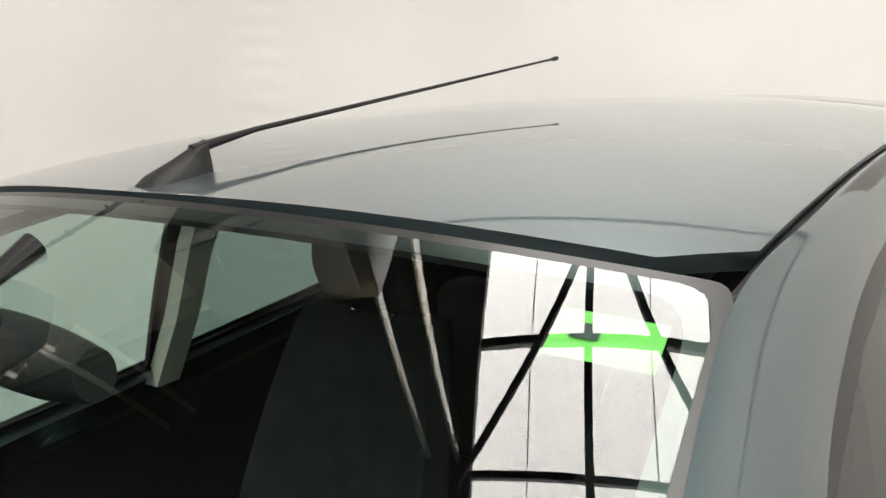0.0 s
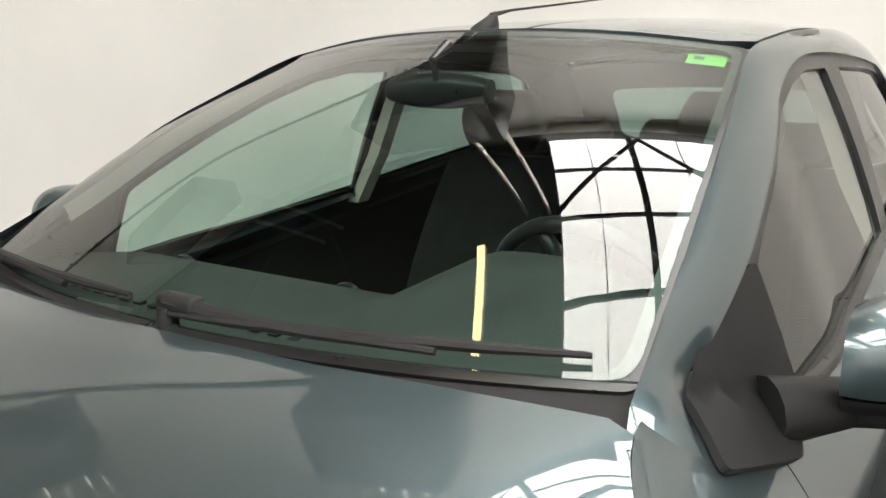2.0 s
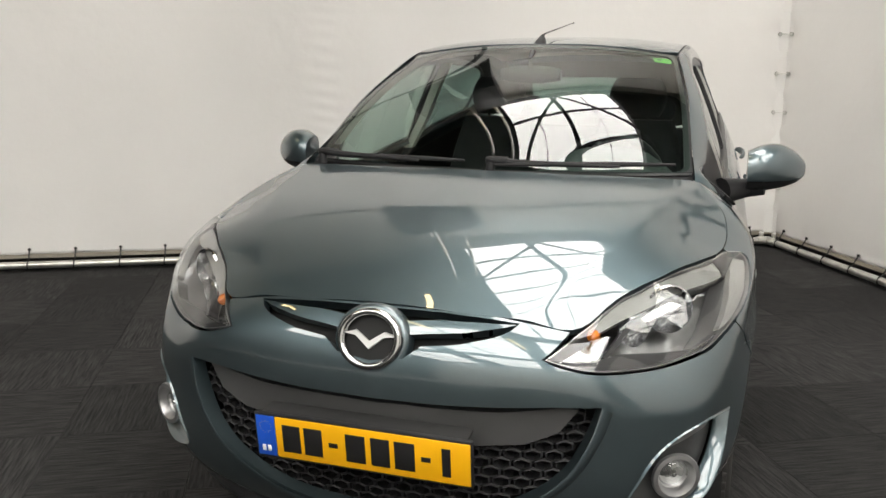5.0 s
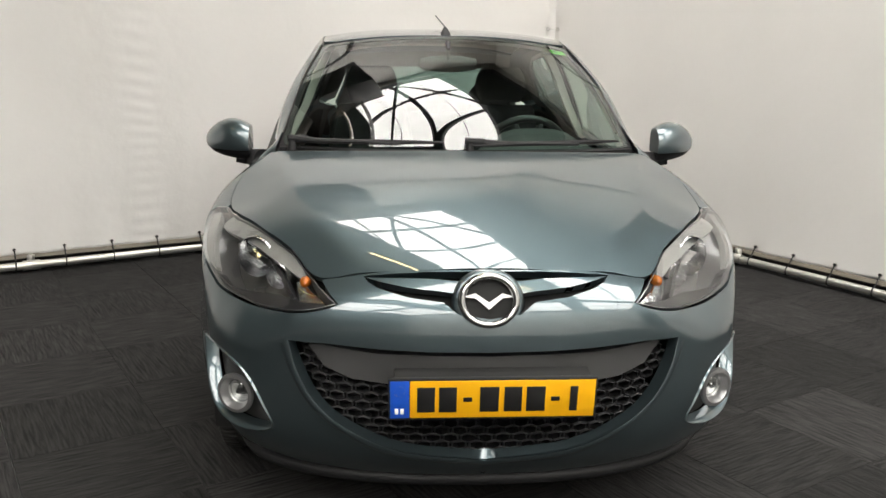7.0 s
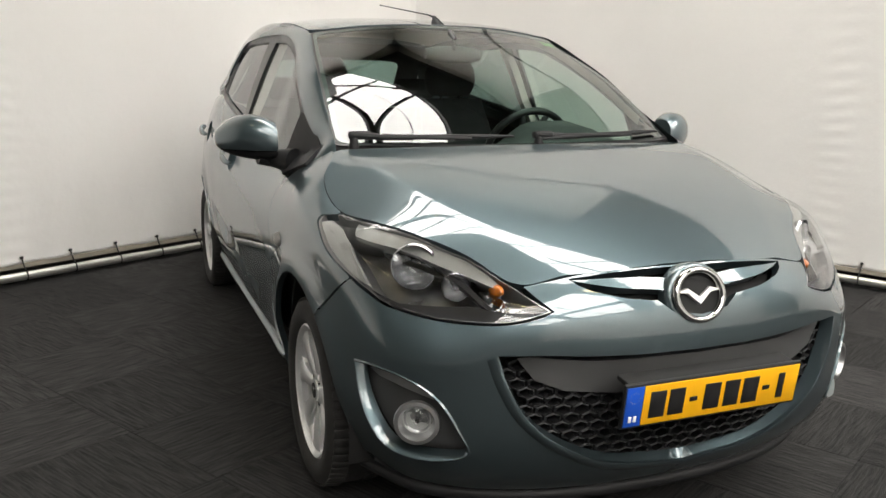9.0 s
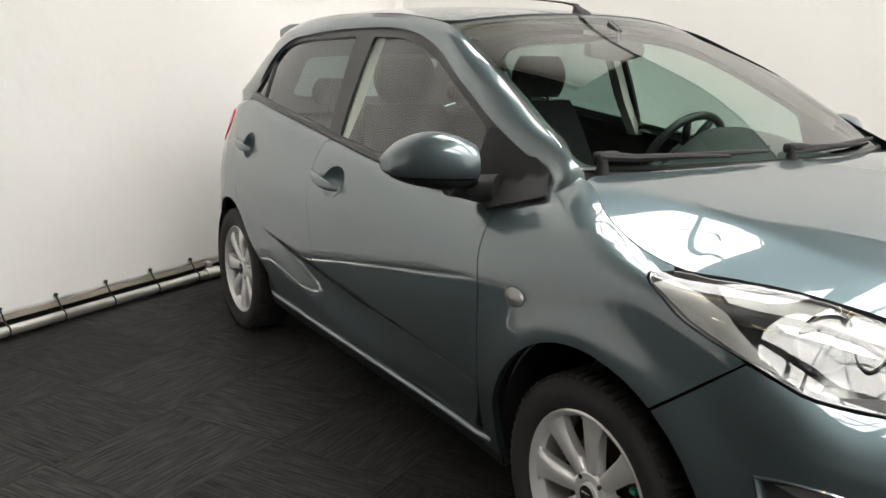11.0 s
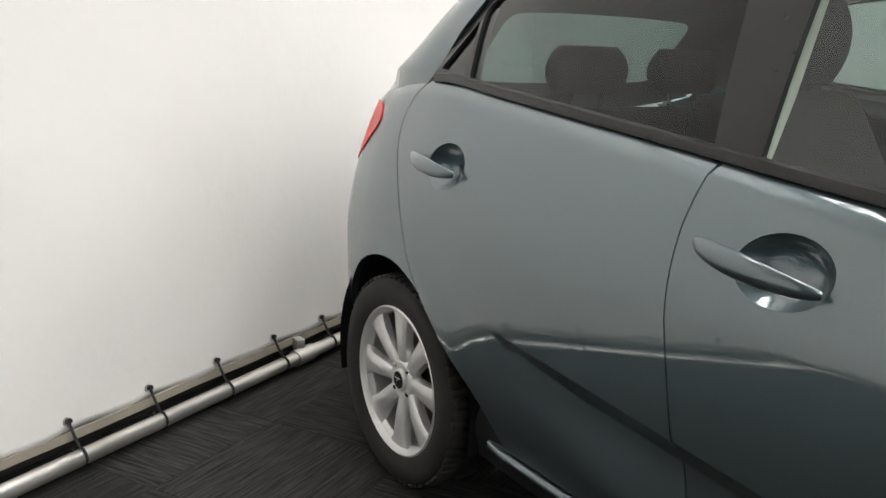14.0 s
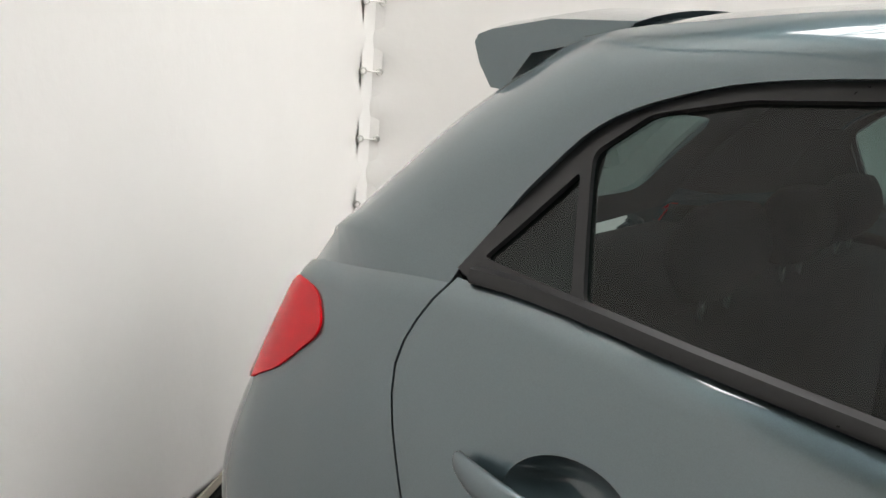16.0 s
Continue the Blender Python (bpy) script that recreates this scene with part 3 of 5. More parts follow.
def hall_shell():
    E0, E1, F0, F1 = -1.6, 12.5, -.55, 15.0
    # first skylight placed from reflections; the other six are added for general light
    lights = [(.92, 2.85, -.4, 4.82), (-1.2, 2.4, 5.4, 9.6), (3.6, 7.2, 5.4, 9.6), (8.2, 11.8, 5.4, 9.6), (-1.2, 2.4, 10.4, 14.6), (3.6, 7.2, 10.4, 14.6), (8.2, 11.8, 10.4, 14.6)]
    us = sorted({E0, E1, *[l[0] for l in lights], *[l[1] for l in lights]})
    vs = sorted({F0, F1, *[l[2] for l in lights], *[l[3] for l in lights]})
    bms = []
    for a, b in zip(us, us[1:]):
        for c, d in zip(vs, vs[1:]):
            if not any(l[0] <= a and b <= l[1] and l[2] <= c and d <= l[3] for l in lights):
                bms.append(prism([hall(a, c, HALL_H), hall(b, c, HALL_H), hall(b, d, HALL_H), hall(a, d, HALL_H)], -.1))
    # ribs of the sheeting
    k = 3.05
    while k < 12:
        bms.append(strip(hall(k, F0, HALL_H - .02), hall(k, 5.5, HALL_H - .02), .07, .04))
        k += .28
    tagged(part("ceiling", merge(*bms), M_SHEET, shade=False), "dark ribbed steel roof sheeting with skylights", "ceiling", kind="structure")
    for a, b, c, d in lights:
        w = part("skylight", prism([hall(a, c, HALL_H + .06), hall(b, c, HALL_H + .06), hall(b, d, HALL_H + .06), hall(a, d, HALL_H + .06)], .02), M_SKY, shade=False)
        tagged(w, "bright translucent skylight in the dark roof, one of a partly added set", "skylight", "skylights", "structure")
        for u in (.535,):
            part("glazing_bar", strip(hall(a + (b - a) * u, c, HALL_H - .05), hall(a + (b - a) * u, d, HALL_H - .05), .06, .12), M_BEAM, w)
        n = 6
        for k in range(n + 1):
            v = c + (d - c) * k / n
            part("glazing_bar", strip(hall(a, v, HALL_H), hall(b, v, HALL_H), .045, .08), M_BEAM, w)
        for u in (.26, .78):
            part("glazing_bar", strip(hall(a + (b - a) * u, c, HALL_H + .04), hall(a + (b - a) * u, d, HALL_H + .04), .010, .012), M_BEAM, w)
    # wind bracing under the roof
    for p, q in (((1.87, -.15), (4.2, 3.35)), ((1.87, -.15), (-.5, 3.5)), ((4.2, 3.35), (5.9, -.15)), ((5.9, -.15), (8.2, 3.35)), ((4.2, 3.35), (5.6, 5.4))):
        r = part("bracing_rod", strip(hall(*p, HALL_H - .22), hall(*q, HALL_H - .22), .05, .05), M_BEAM)
        tagged(r, "black steel bracing rod under the roof", "bracing rod", "roof bracing", "structure")
    # white cladding above the tarpaulins, up to a dark beam at the eaves
    def cladding(along, other, length):
        o, top = -.45, HALL_H - .22
        pts = [(-.5, 3.0), (length, 3.0), (length, top), (-.5, top)]
        c = part("cladding", prism([CORNER + along * s + other * o + Vector((0, 0, z)) for s, z in pts], .05), M_CLAD, shade=False)
        tagged(c, "white cladding of the hall above the tarpaulin", "cladding", kind="structure")
        b = part("roof_beam", strip(CORNER + along * -.5 + other * (o + .1) + Vector((0, 0, top)), CORNER + along * length + other * (o + .1) + Vector((0, 0, top)), .16, .34), M_BEAM)
        tagged(b, "dark steel beam along the eaves", "roof beam", "roof beams", "structure")
        part("flange", strip(CORNER + along * -.5 + other * (o + .1) + Vector((0, 0, top - .18)), CORNER + along * length + other * (o + .1) + Vector((0, 0, top - .18)), .26, .02), M_STEEL, b)
        for s in [v for v in (.7, 1.75, 2.65, 3.7, 4.75, 5.8, 6.9, 8.0) if v < length]:
            j = part("cladding_joint", strip(CORNER + along * s + other * (o + .055) + Vector((0, 0, 3.0)), CORNER + along * s + other * (o + .055) + Vector((0, 0, top - .15)), .03, .02), M_BEAM)
            tagged(j, "dark joint strip of the cladding", "joint strip", "cladding joints", "structure")
    cladding(U, V, 12)
    cladding(V, U, 2.4)
    # assumed walls, dark or pale only to steer what the car reflects
    for p, q in (((E0, F1), (E1, F1)), ((E0, F0), (E0, F1)), ((E1, F0), (E1, F1)), ((E0, F0 - .1), (E1, F0 - .1))):
        a, b = hall(*p), hall(*q)
        w = part("hall_wall", prism([a, b, b + Vector((0, 0, HALL_H + .1)), a + Vector((0, 0, HALL_H + .1))], .1), M_SHEET if p[0] == q[0] else M_CLAD, shade=False)
        tagged(w, "assumed hall wall out of view, dark to dim the reflections" if p[0] == q[0] else "assumed hall wall out of view, pale to brighten the reflections", "wall", kind="structure")


hall_shell()


def tube_lamp(u, v, z, length, turn):
    """Fluorescent tube on its batten."""
    t = thing("tube_lamp", "lit warm fluorescent tube on a batten under the roof", "tube lamp", hall(u, v, z), "tube lamps")
    d = (V if turn else U) * length / 2
    part("tube", tube([-d, d], .04, 10), M_TUBE, t)
    part("batten", strip(-d + Vector((0, 0, .06)), d + Vector((0, 0, .06)), .09, .05), M_CLAD, t)
    part("hanger", tube([Vector((0, 0, .08)), Vector((0, 0, HALL_H - z))], .006, 6), M_STEEL, t)


for u, v in ((3.6, 2.3), (7.5, 2.1), (-.5, 1.5), (3.4, 6.2), (5.6, 5.0)):
    tube_lamp(u, v, 5.6, 1.25, True)


def hung_box(at, turn):
    """Black cabinet hung from two steel tubes over the studio."""
    h = thing("hung_cabinet", "black cabinet hung from steel tubes over the car", "hung cabinet", at, "hung cabinets")
    r = Matrix.Rotation(radians(turn), 4, "Z")
    part("case", box(.62, .46, .56, (0, 0, 0), .012, 2, r), M_TRIM, h)
    part("screen", box(.50, .01, .44, r @ Vector((0, -.234, 0)), .003, 1, r), M_SATIN, h)
    for o in (-.12, .12):
        p = r @ Vector((o, .05, .27))
        part("tube", tube([p, p + Vector((0, 0, .34)), p + r @ Vector((0, .30, .50)), p + r @ Vector((0, .30, HALL_H - at.z - .2))], .02, 10), M_STEEL, h)


hung_box(hall(3.12, 1.6, 2.6), 20)
hung_box(Vector((-3.1, -.2, 3.2)), 50)


def top_rail(start, along, inw, length, n):
    """Tube along the head of the tarpaulin with its cords."""
    r = thing("head_rail", "steel tube along the laced head of the tarpaulin", "steel tube", start + Vector((0, 0, TARP_H + .05)), "rails at the tarpaulins")
    part("tube", tube([Vector((0, 0, 0)), along * length], .028, 12), M_BEAM, r)
    for k in range(n):
        p = along * (.19 + .289 * k)
        part("cord", tube([p + inw * .03 + Vector((0, 0, .03)), p + inw * .03 + Vector((0, 0, -.03)), p + inw * .012 + Vector((0, 0, -.09))], .007, 6), M_CORD, r)


top_rail(CORNER, U, V, LONG, 33)
top_rail(CORNER, V, U, WIDE, 28)

# ---- the car ----
car = thing("car", "grey-green metallic five-door hatchback parked on charcoal carpet tiles", "car")

LAMP = through_points([(.404, .716), (.465, .699), (.523, .689), (.605, .684), (.695, .685), (.841, .703), (.911, .728), (.975, .755), (1.096, .798), (1.155, .832), (1.203, .858), (1.212, .870)], 3)
LAMP_TOP = [(a, float(z_top(a)) - .0015) for a in (1.175, 1.11, 1.05, .95, .85, .75, .65, .58, .53)] + [(.488, .758)]
ARCH_F, ARCH_R = (-1.265, .31, .358), (1.255, .292, .343)


def arch(c, z0, z1, n=22):
    """Wheel arch from the rear foot at height z0, over the top, to the front foot at height z1."""
    y, z, r = c
    a0 = math.asin((z0 - z) / r)
    a1 = math.pi - math.asin((z1 - z) / r)
    return [(y + r * math.cos(a0 + (a1 - a0) * k / n), z + r * math.sin(a0 + (a1 - a0) * k / n)) for k in range(n + 1)]


def top_run(y0, y1, n=24, drop=.0):
    return [(y0 + (y1 - y0) * k / n, float(z_top(arc_y(y0 + (y1 - y0) * k / n))) - drop) for k in range(n + 1)]


def y_of_arc(a):
    return float(plan_at(a)[1])


GAP = .002


def front_bumper():
    a_seam = arc_y(-1.655)
    z_seam = float(np.interp(a_seam, [p[0] for p in LAMP[:-3]], [p[1] for p in LAMP[:-3]])) - .007
    half = [(0.0, .79)] + [(a, float(z_top(a)) - .002) for a in (.1, .2, .3, .4, .468)]
    half += [(.396, .716)] + [(a, z - .007) for a, z in LAMP[1:] if a < a_seam - .01]
    half += [(a_seam, z_seam)]
    half += [(arc_y(y), z) for y, z in arch((ARCH_F[0], ARCH_F[1], ARCH_F[2]), .59, .60)[::-1][0:1]]
    foot = [(arc_y(y), z) for y, z in arch(ARCH_F, .26, .255)[::-1] if y < -1.48 and z < .6][::-1]
    half += foot
    half += [(arc_y(-1.60), .215), (.75, .2), (.4, .195), (0, .19)]
    half[0] = (0.0, float(z_top(0)) - .002)
    outline = half + [(-a, z) for a, z in reversed(half[1:-1])]
    grille = through_points([(.53, .612), (.505, .54), (.455, .455), (.37, .385), (.225, .318), (0, .290)], 4)
    grille_t = [(0, .603), (.15, .604), (.3, .609), (.42, .615)]
    low = grille_t + grille + [(-a, z) for a, z in grille[::-1][1:]] + [(-a, z) for a, z in grille_t[::-1][:-1]]
    up_h = [(0, .797), (.15, .795), (.25, .789), (.345, .7785), (.325, .767), (.29, .755), (.206, .738), (.12, .729), (.08, .70), (0, .69)]
    up = up_h + [(-a, z) for a, z in up_h[::-1][1:-1]]
    fog = through_points([(.925, .538), (.86, .545), (.79, .541), (.718, .519), (.664, .478), (.622, .412), (.598, .362), (.626, .341), (.727, .335), (.812, .353), (.865, .405), (.905, .47), (.925, .538)], 3)[:-1]
    fogm = [(-a, z) for a, z in fog]
    b = panel("front_bumper", outline, body, M_PAINT, car, holes=(low, up, fog, fogm), step=.018, depth=.03)
    # lower opening: near-black sheet standing in for the shade inside, satin bar and honeycomb
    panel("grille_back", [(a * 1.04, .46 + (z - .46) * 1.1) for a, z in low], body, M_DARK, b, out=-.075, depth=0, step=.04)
    bar_h = [(0, .585), (.3, .588), (.45, .605), (.485, .60), (.44, .545), (.36, .515), (.2, .50), (0, .495)]
    bar = bar_h + [(-a, z) for a, z in bar_h[::-1][1:-1]]
    panel("grille_bar", bar, body, M_SATIN, b, "satin dark grey plastic bar", out=-.022, depth=.03, step=.025)
    cells = []
    w, h = .047, .027
    for j in range(-1, 13):
        for i in range(-13, 14):
            c = (i * w + (j % 2) * w / 2, .30 + j * h * .86)
            if not inside(c, [(a * .985, z) for a, z in low]) or (abs(c[0]) < .40 and c[1] > .525) or (abs(c[0]) < .47 and c[1] > .57):
                continue
            ring = [(c[0] + w * .52 * math.cos(math.pi / 3 * k + math.pi / 6), c[1] + h * .60 * math.sin(math.pi / 3 * k + math.pi / 6)) for k in range(6)]
            inner = [(c[0] + (u - c[0]) * .80, c[1] + (v - c[1]) * .76) for u, v in ring]
            bm = bmesh.new()
            f0 = [body(*p) for p in ring]
            f1 = [body(*p) for p in inner]
            f2 = [body(*p) for p in inner]
            A = [bm.verts.new(p + Vector((0, .034, 0))) for p in f0]
            B = [bm.verts.new(p + Vector((0, .030, 0))) for p in f1]
            C = [bm.verts.new(p + Vector((0, .062, 0))) for p in f2]
            for k in range(6):
                n = (k + 1) % 6
                bm.faces.new((A[k], A[n], B[n], B[k]))
                bm.faces.new((B[k], B[n], C[n], C[k]))
            cells.append(bm)
    tagged(part("grille_mesh", merge(*cells), M_BLACK, b, "black honeycomb grille"), kind="stuff")
    # raised lip round the foot of the opening
    rows = []
    both = grille + [(-a, z) for a, z in grille[::-1][1:]]
    for k, (a, z) in enumerate(both):
        n = (body(a + .01, z) - body(a - .01, z)).cross(Vector((0, 0, 1))).normalized()
        n = n if n.y < 0 else -n
        ca, cz = a * 1.05, z - .012 - .016 * smooth(.5, .2, abs(a))
        t = smooth(.62, .52, z)
        rows.append([body(a, z) - n * .025, body(a, z) + n * (.004 + .008 * t), body(a + (ca - a) * .4, z + (cz - z) * .4) + n * (.006 + .010 * t), body(ca, cz) + n * .0005])
    part("grille_lip", loft(rows), M_PAINT, b, sharp=70)
    # upper slot, its inner shade painted as a near-black sheet, with its wing-shaped bar
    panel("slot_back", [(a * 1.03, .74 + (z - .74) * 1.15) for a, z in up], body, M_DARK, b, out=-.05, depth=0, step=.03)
    for s in (1, -1):
        wing = [(s * a, z) for a, z in ((.07, .776), (.15, .782), (.24, .7815), (.338, .7778), (.30, .772), (.21, .761), (.13, .755), (.07, .748))]
        panel("grille_wing", wing, body, M_PAINT, b, "painted wing bar", out=-.003, depth=.03, step=.012)
        # fog lamp in its recess
        fp = [(s * a, z) for a, z in fog]
        panel("fog_recess", [(s * .76 + (a - s * .76) * 1.07, .43 + (z - .43) * 1.1) for a, z in fp], body, M_SATIN, b, "dark grey plastic recess", out=-.040, depth=0, step=.03)
        lip = []
        ring_pts = fog + [fog[0]]
        for k, (a, z) in enumerate(ring_pts):
            n = (body(s * a + .01, z) - body(s * a - .01, z)).cross(Vector((0, 0, 1))).normalized()
            n = n if n.y < 0 else -n
            g = smooth(.52, .36, z) * smooth(.60, .70, a)
            ca, cz = .76 + (a - .76) * (1.05 + .09 * g), .43 + (z - .43) * (1.05 + .13 * g)
            ia, iz = .76 + (a - .76) * .97, .43 + (z - .43) * .96
            lip.append([body(s * ia, iz) - n * .03, body(s * a, z) + n * (.002 + .007 * g), body(s * (a + (ca - a) * .45), z + (cz - z) * .45) + n * (.004 + .011 * g), body(s * ca, cz) + n * .0006])
        part("fog_lip", loft(lip), M_PAINT, b, "painted lip round the fog lamp recess", sharp=70)
        brow = [(s * a, z) for a, z in ((.90, .524), (.86, .531), (.79, .527), (.725, .508), (.69, .48), (.74, .492), (.80, .505), (.86, .512))]
        panel("fog_brow", brow, body, M_RING, b, "grey brow over the fog lamp", out=-.026, depth=.014, step=.02)
        c = body(s * .722, .423)
        f = part("fog_lamp", lathe([(.030, .01), (.052, -.004), (.058, -.012), (.056, -.02), (.046, -.022), (.040, -.012), (.037, .006)], 36, "Y"), M_RING, b, "satin silver ring round the fog lamp")
        f.matrix_basis = Matrix.Translation(c + Vector((-s * .005, .018, 0))) @ Euler((0, 0, s * radians(26))).to_matrix().to_4x4()
        part("lens", lathe([(.038, .002), (.028, -.008), (.012, -.013), (.0005, -.014)], 32, "Y"), M_LENS, f)
        part("reflector", lathe([(.037, .003), (.028, .018), (.012, .026), (.0005, .027)], 32, "Y"), M_HOUSE, f)
        part("bulb", lathe([(.009, .02), (.010, .0), (.006, -.006), (.0005, -.007)], 16, "Y"), M_REFLECT, f)
    # black lip under the bumper
    rows = []
    for k in range(61):
        a = -1.06 + 2.12 * k / 60
        q, n = body(a, .205), (body(a + .01, .205) - body(a - .01, .205)).cross(Vector((0, 0, 1))).normalized()
        n = n if n.y < 0 else -n
        rows.append([q + n * o + Vector((0, 0, h)) for o, h in ((-.012, .006), (.004, .002), (.012, -.006), (.012, -.018), (.002, -.032), (-.03, -.034))])
    part("front_lip", loft(rows), M_BLACK, b, "black plastic lip under the bumper", sharp=60)
    # emblem: chrome ring with a plain winged bar
    e = part("emblem", lathe([(.070 + .0105 * math.cos(q), -.008 + .012 * math.sin(q)) for q in [2 * math.pi * k / 14 for k in range(15)]], 56, "Y"), M_CHROME, b, "chrome oval badge")
    e.matrix_basis = Matrix.Translation((-.003, -2.022, .733)) @ Euler((radians(-17), 0, 0)).to_matrix().to_4x4() @ Matrix.Diagonal((1.0, 1, .89, 1))
    sr = part("badge_surround", lathe([(.070, -.002), (.080, -.005), (.087, -.002), (.093, .008), (.095, .03)], 56, "Y"), M_PAINT, e, "painted surround of the badge", sharp=70)
    part("badge_back", lathe([(.064, 0), (.03, -.003), (.0005, -.004)], 32, "Y"), M_DARK, e)
    wing = bmesh.new()
    shape = [(-.066, .010), (-.034, .020), (0, -.006), (.034, .020), (.066, .010), (.034, .006), (0, -.026), (-.034, .006)]
    fr = [wing.verts.new((x, -.012, z)) for x, z in shape]
    bk = [wing.verts.new((x * 1.05, -.001, z * 1.05)) for x, z in shape]
    for k in range(8):
        wing.faces.new((fr[k], fr[(k + 1) % 8], bk[(k + 1) % 8], bk[k]))
    for q in ((0, 1, 7), (1, 2, 6, 7), (2, 3, 5, 6), (3, 4, 5)):
        wing.faces.new([fr[k] for k in q])
    part("badge_wing", wing, M_ALLOY, e, shade=False)
    # number plate in its holder
    p = part("number_plate", box(.53, .012, .118, (0, 0, 0), .004), M_BLACK, b, "yellow number plate in a black holder")
    p.matrix_basis = Matrix.Translation((.004, -2.105, .502)) @ Euler((radians(7), 0, 0)).to_matrix().to_4x4()
    part("plate_face", box(.470, .003, .104, (.0245, -.0065, .0), .001), M_PLATE, p, "yellow face")
    part("plate_band", box(.048, .003, .104, (-.236, -.0065, .0), .001), M_BLUE, p, "blue band")
    for k in range(12):
        a = 2 * math.pi * k / 12
        part("star", lathe([(.0016, -.0085), (.0016, -.0078)], 6, "Y"), M_PLATE, p).location = (-.236 + .014 * math.cos(a), 0, .024 + .014 * math.sin(a))
    for x in (-.244, -.230):
        part("plate_letter", box(.009, .002, .016, (x, -.0085, -.032), .001), M_WHITE, p)
    for x, w in ((-.17, .045), (-.115, .045), (-.065, .022), (-.01, .048), (.05, .045), (.108, .048), (.158, .022), (.205, .02)):
        part("plate_mark", box(w, .002, .070 if w > .03 or x > .2 else .012, (x, -.0088, 0), .0008), M_INK, p)
    part("plate_bracket", box(.50, .05, .014, (0, .032, .05), .004), M_DARK, p)
    return b


front_bumper()

# bonnet
edge_pts = [(p.x, p.y) for p in _edge]
rear_edge = [(.645, -1.05), (.5, -1.078), (.3, -1.113), (.12, -1.127), (0, -1.130)]
half = [(x, y + .002) for x, y in edge_pts if y < -1.055 and x > .02]
half = [(max(x - GAP, .01), y) for x, y in half] + rear_edge
hood_poly = half + [(-x, y) for x, y in half[::-1][1:]]
panel("bonnet", hood_poly, hood, M_PAINT, car, step=.02, depth=.02)


def windscreen_set():
    g = [(-1, 0), (1, 0), (1, 1), (-1, 1)]
    scr = panel("windscreen", rounded([(-.985, .01), (.985, .01), (.985, .985), (-.985, .985)], .05), windscreen, M_WSCREEN, car, "green-tinted windscreen", step=.035, depth=0)
    scr.visible_shadow = False
    band = rounded([(-.999, -.004), (.999, -.004), (.999, .999), (-.999, .999)], .03)
    hole = rounded([(-.96, .016), (.96, .016), (.962, .972), (-.962, .972)], .06)
    panel("windscreen_seal", band, windscreen, M_TRIM, car, "black edge of the windscreen", holes=(hole,), step=.03, depth=.006, out=-.003)
    # scuttle between the bonnet and the screen
    rows = []
    for k in range(41):
        s = -1 + 2 * k / 40
        top = windscreen(s, .02)
        r = abs(s)
        fr = Vector((.655 * s, -1.15 + .10 * r ** 2.5, .985 - .012 * r))
        rows.append([fr, fr.lerp(top, .3) + Vector((0, 0, -.024)), fr.lerp(top, .75) + Vector((0, 0, -.016)), top + Vector((0, -.004, -.004))])
    part("scuttle", loft(rows), M_BLACK, car, "black plastic scuttle")
    st = panel("screen_sticker", [(.83, .893), (.945, .893), (.945, .942), (.83, .942)], windscreen, M_STICKER, scr, "small green sticker", step=.03, depth=0, out=-.004)
    panel("sticker_mark", [(.85, .912), (.88, .912), (.88, .928), (.85, .928)], windscreen, M_INK, scr, step=.03, depth=0, out=-.0025)


windscreen_set()


def wiper(x0, y0, x1, label):
    """Arm and blade lying low on the screen."""
    def on(x, lift, t=.06):
        p = windscreen(x / .655, t)
        return p + Vector((0, -.35, .9)) * lift
    base = Vector((x0, y0, 1.030))
    w = part("wiper", tube([base + Vector((0, 0, -.02)), base + Vector((0, 0, .014))], [.018, .012], 14), M_BLACK, car, "black windscreen wiper")
    mid = x0 + (x1 - x0) * .42
    part("hinge_cap", box(.075, .030, .026, base + Vector((.02, .008, .020)), .009, 3), M_BLACK, w)
    part("arm", tube([base + Vector((0, .004, .022)), base.lerp(on(mid, .022, .03), .4) + Vector((0, 0, .006)), on(mid, .020, .02), on((mid + x1) / 2, .014, .02)], [.013, .011, .008, .005], 8), M_BLACK, w)
    part("blade", tube([on(x0 + (x1 - x0) * t, .012 + .005 * math.sin(math.pi * t), .018 + .02 * t) for t in (.02, .2, .4, .6, .8, 1)], [.004, .0075, .008, .008, .0075, .004], 8), M_BLACK, w)


wiper(.03, -1.105, .60, "")
wiper(-.60, -1.03, -.06, "")

# roof with its gutters
ys = [-.285 + 1.5 * k / 24 for k in range(25)]
rp = [(float(roof_edge(y)[0]) - .004, y) for y in ys if y > -.2]
front = [(.545 * k / 10, float(windscreen(k / 10, 1).y) + .010) for k in range(11)]
roof_poly = front[:-1] + rp + [(-x, y) for x, y in rp[::-1]] + [(-x, y) for x, y in front[::-1][1:-1]]
panel("roof", roof_poly, roof, M_PAINT, car, step=.028, depth=.015)
for s in (1, -1):
    rows = []
    for k in range(31):
        y = -.215 + 1.38 * k / 30
        x, z = roof_edge(y)
        rows.append([Vector((s * (x - .004), y, z - .006)), Vector((s * (x + .008), y, z - .003)), Vector((s * (x + .018), y, z - .012))])
    part("roof_gutter", loft(rows), M_TRIM, car, "black roof gutter strip")


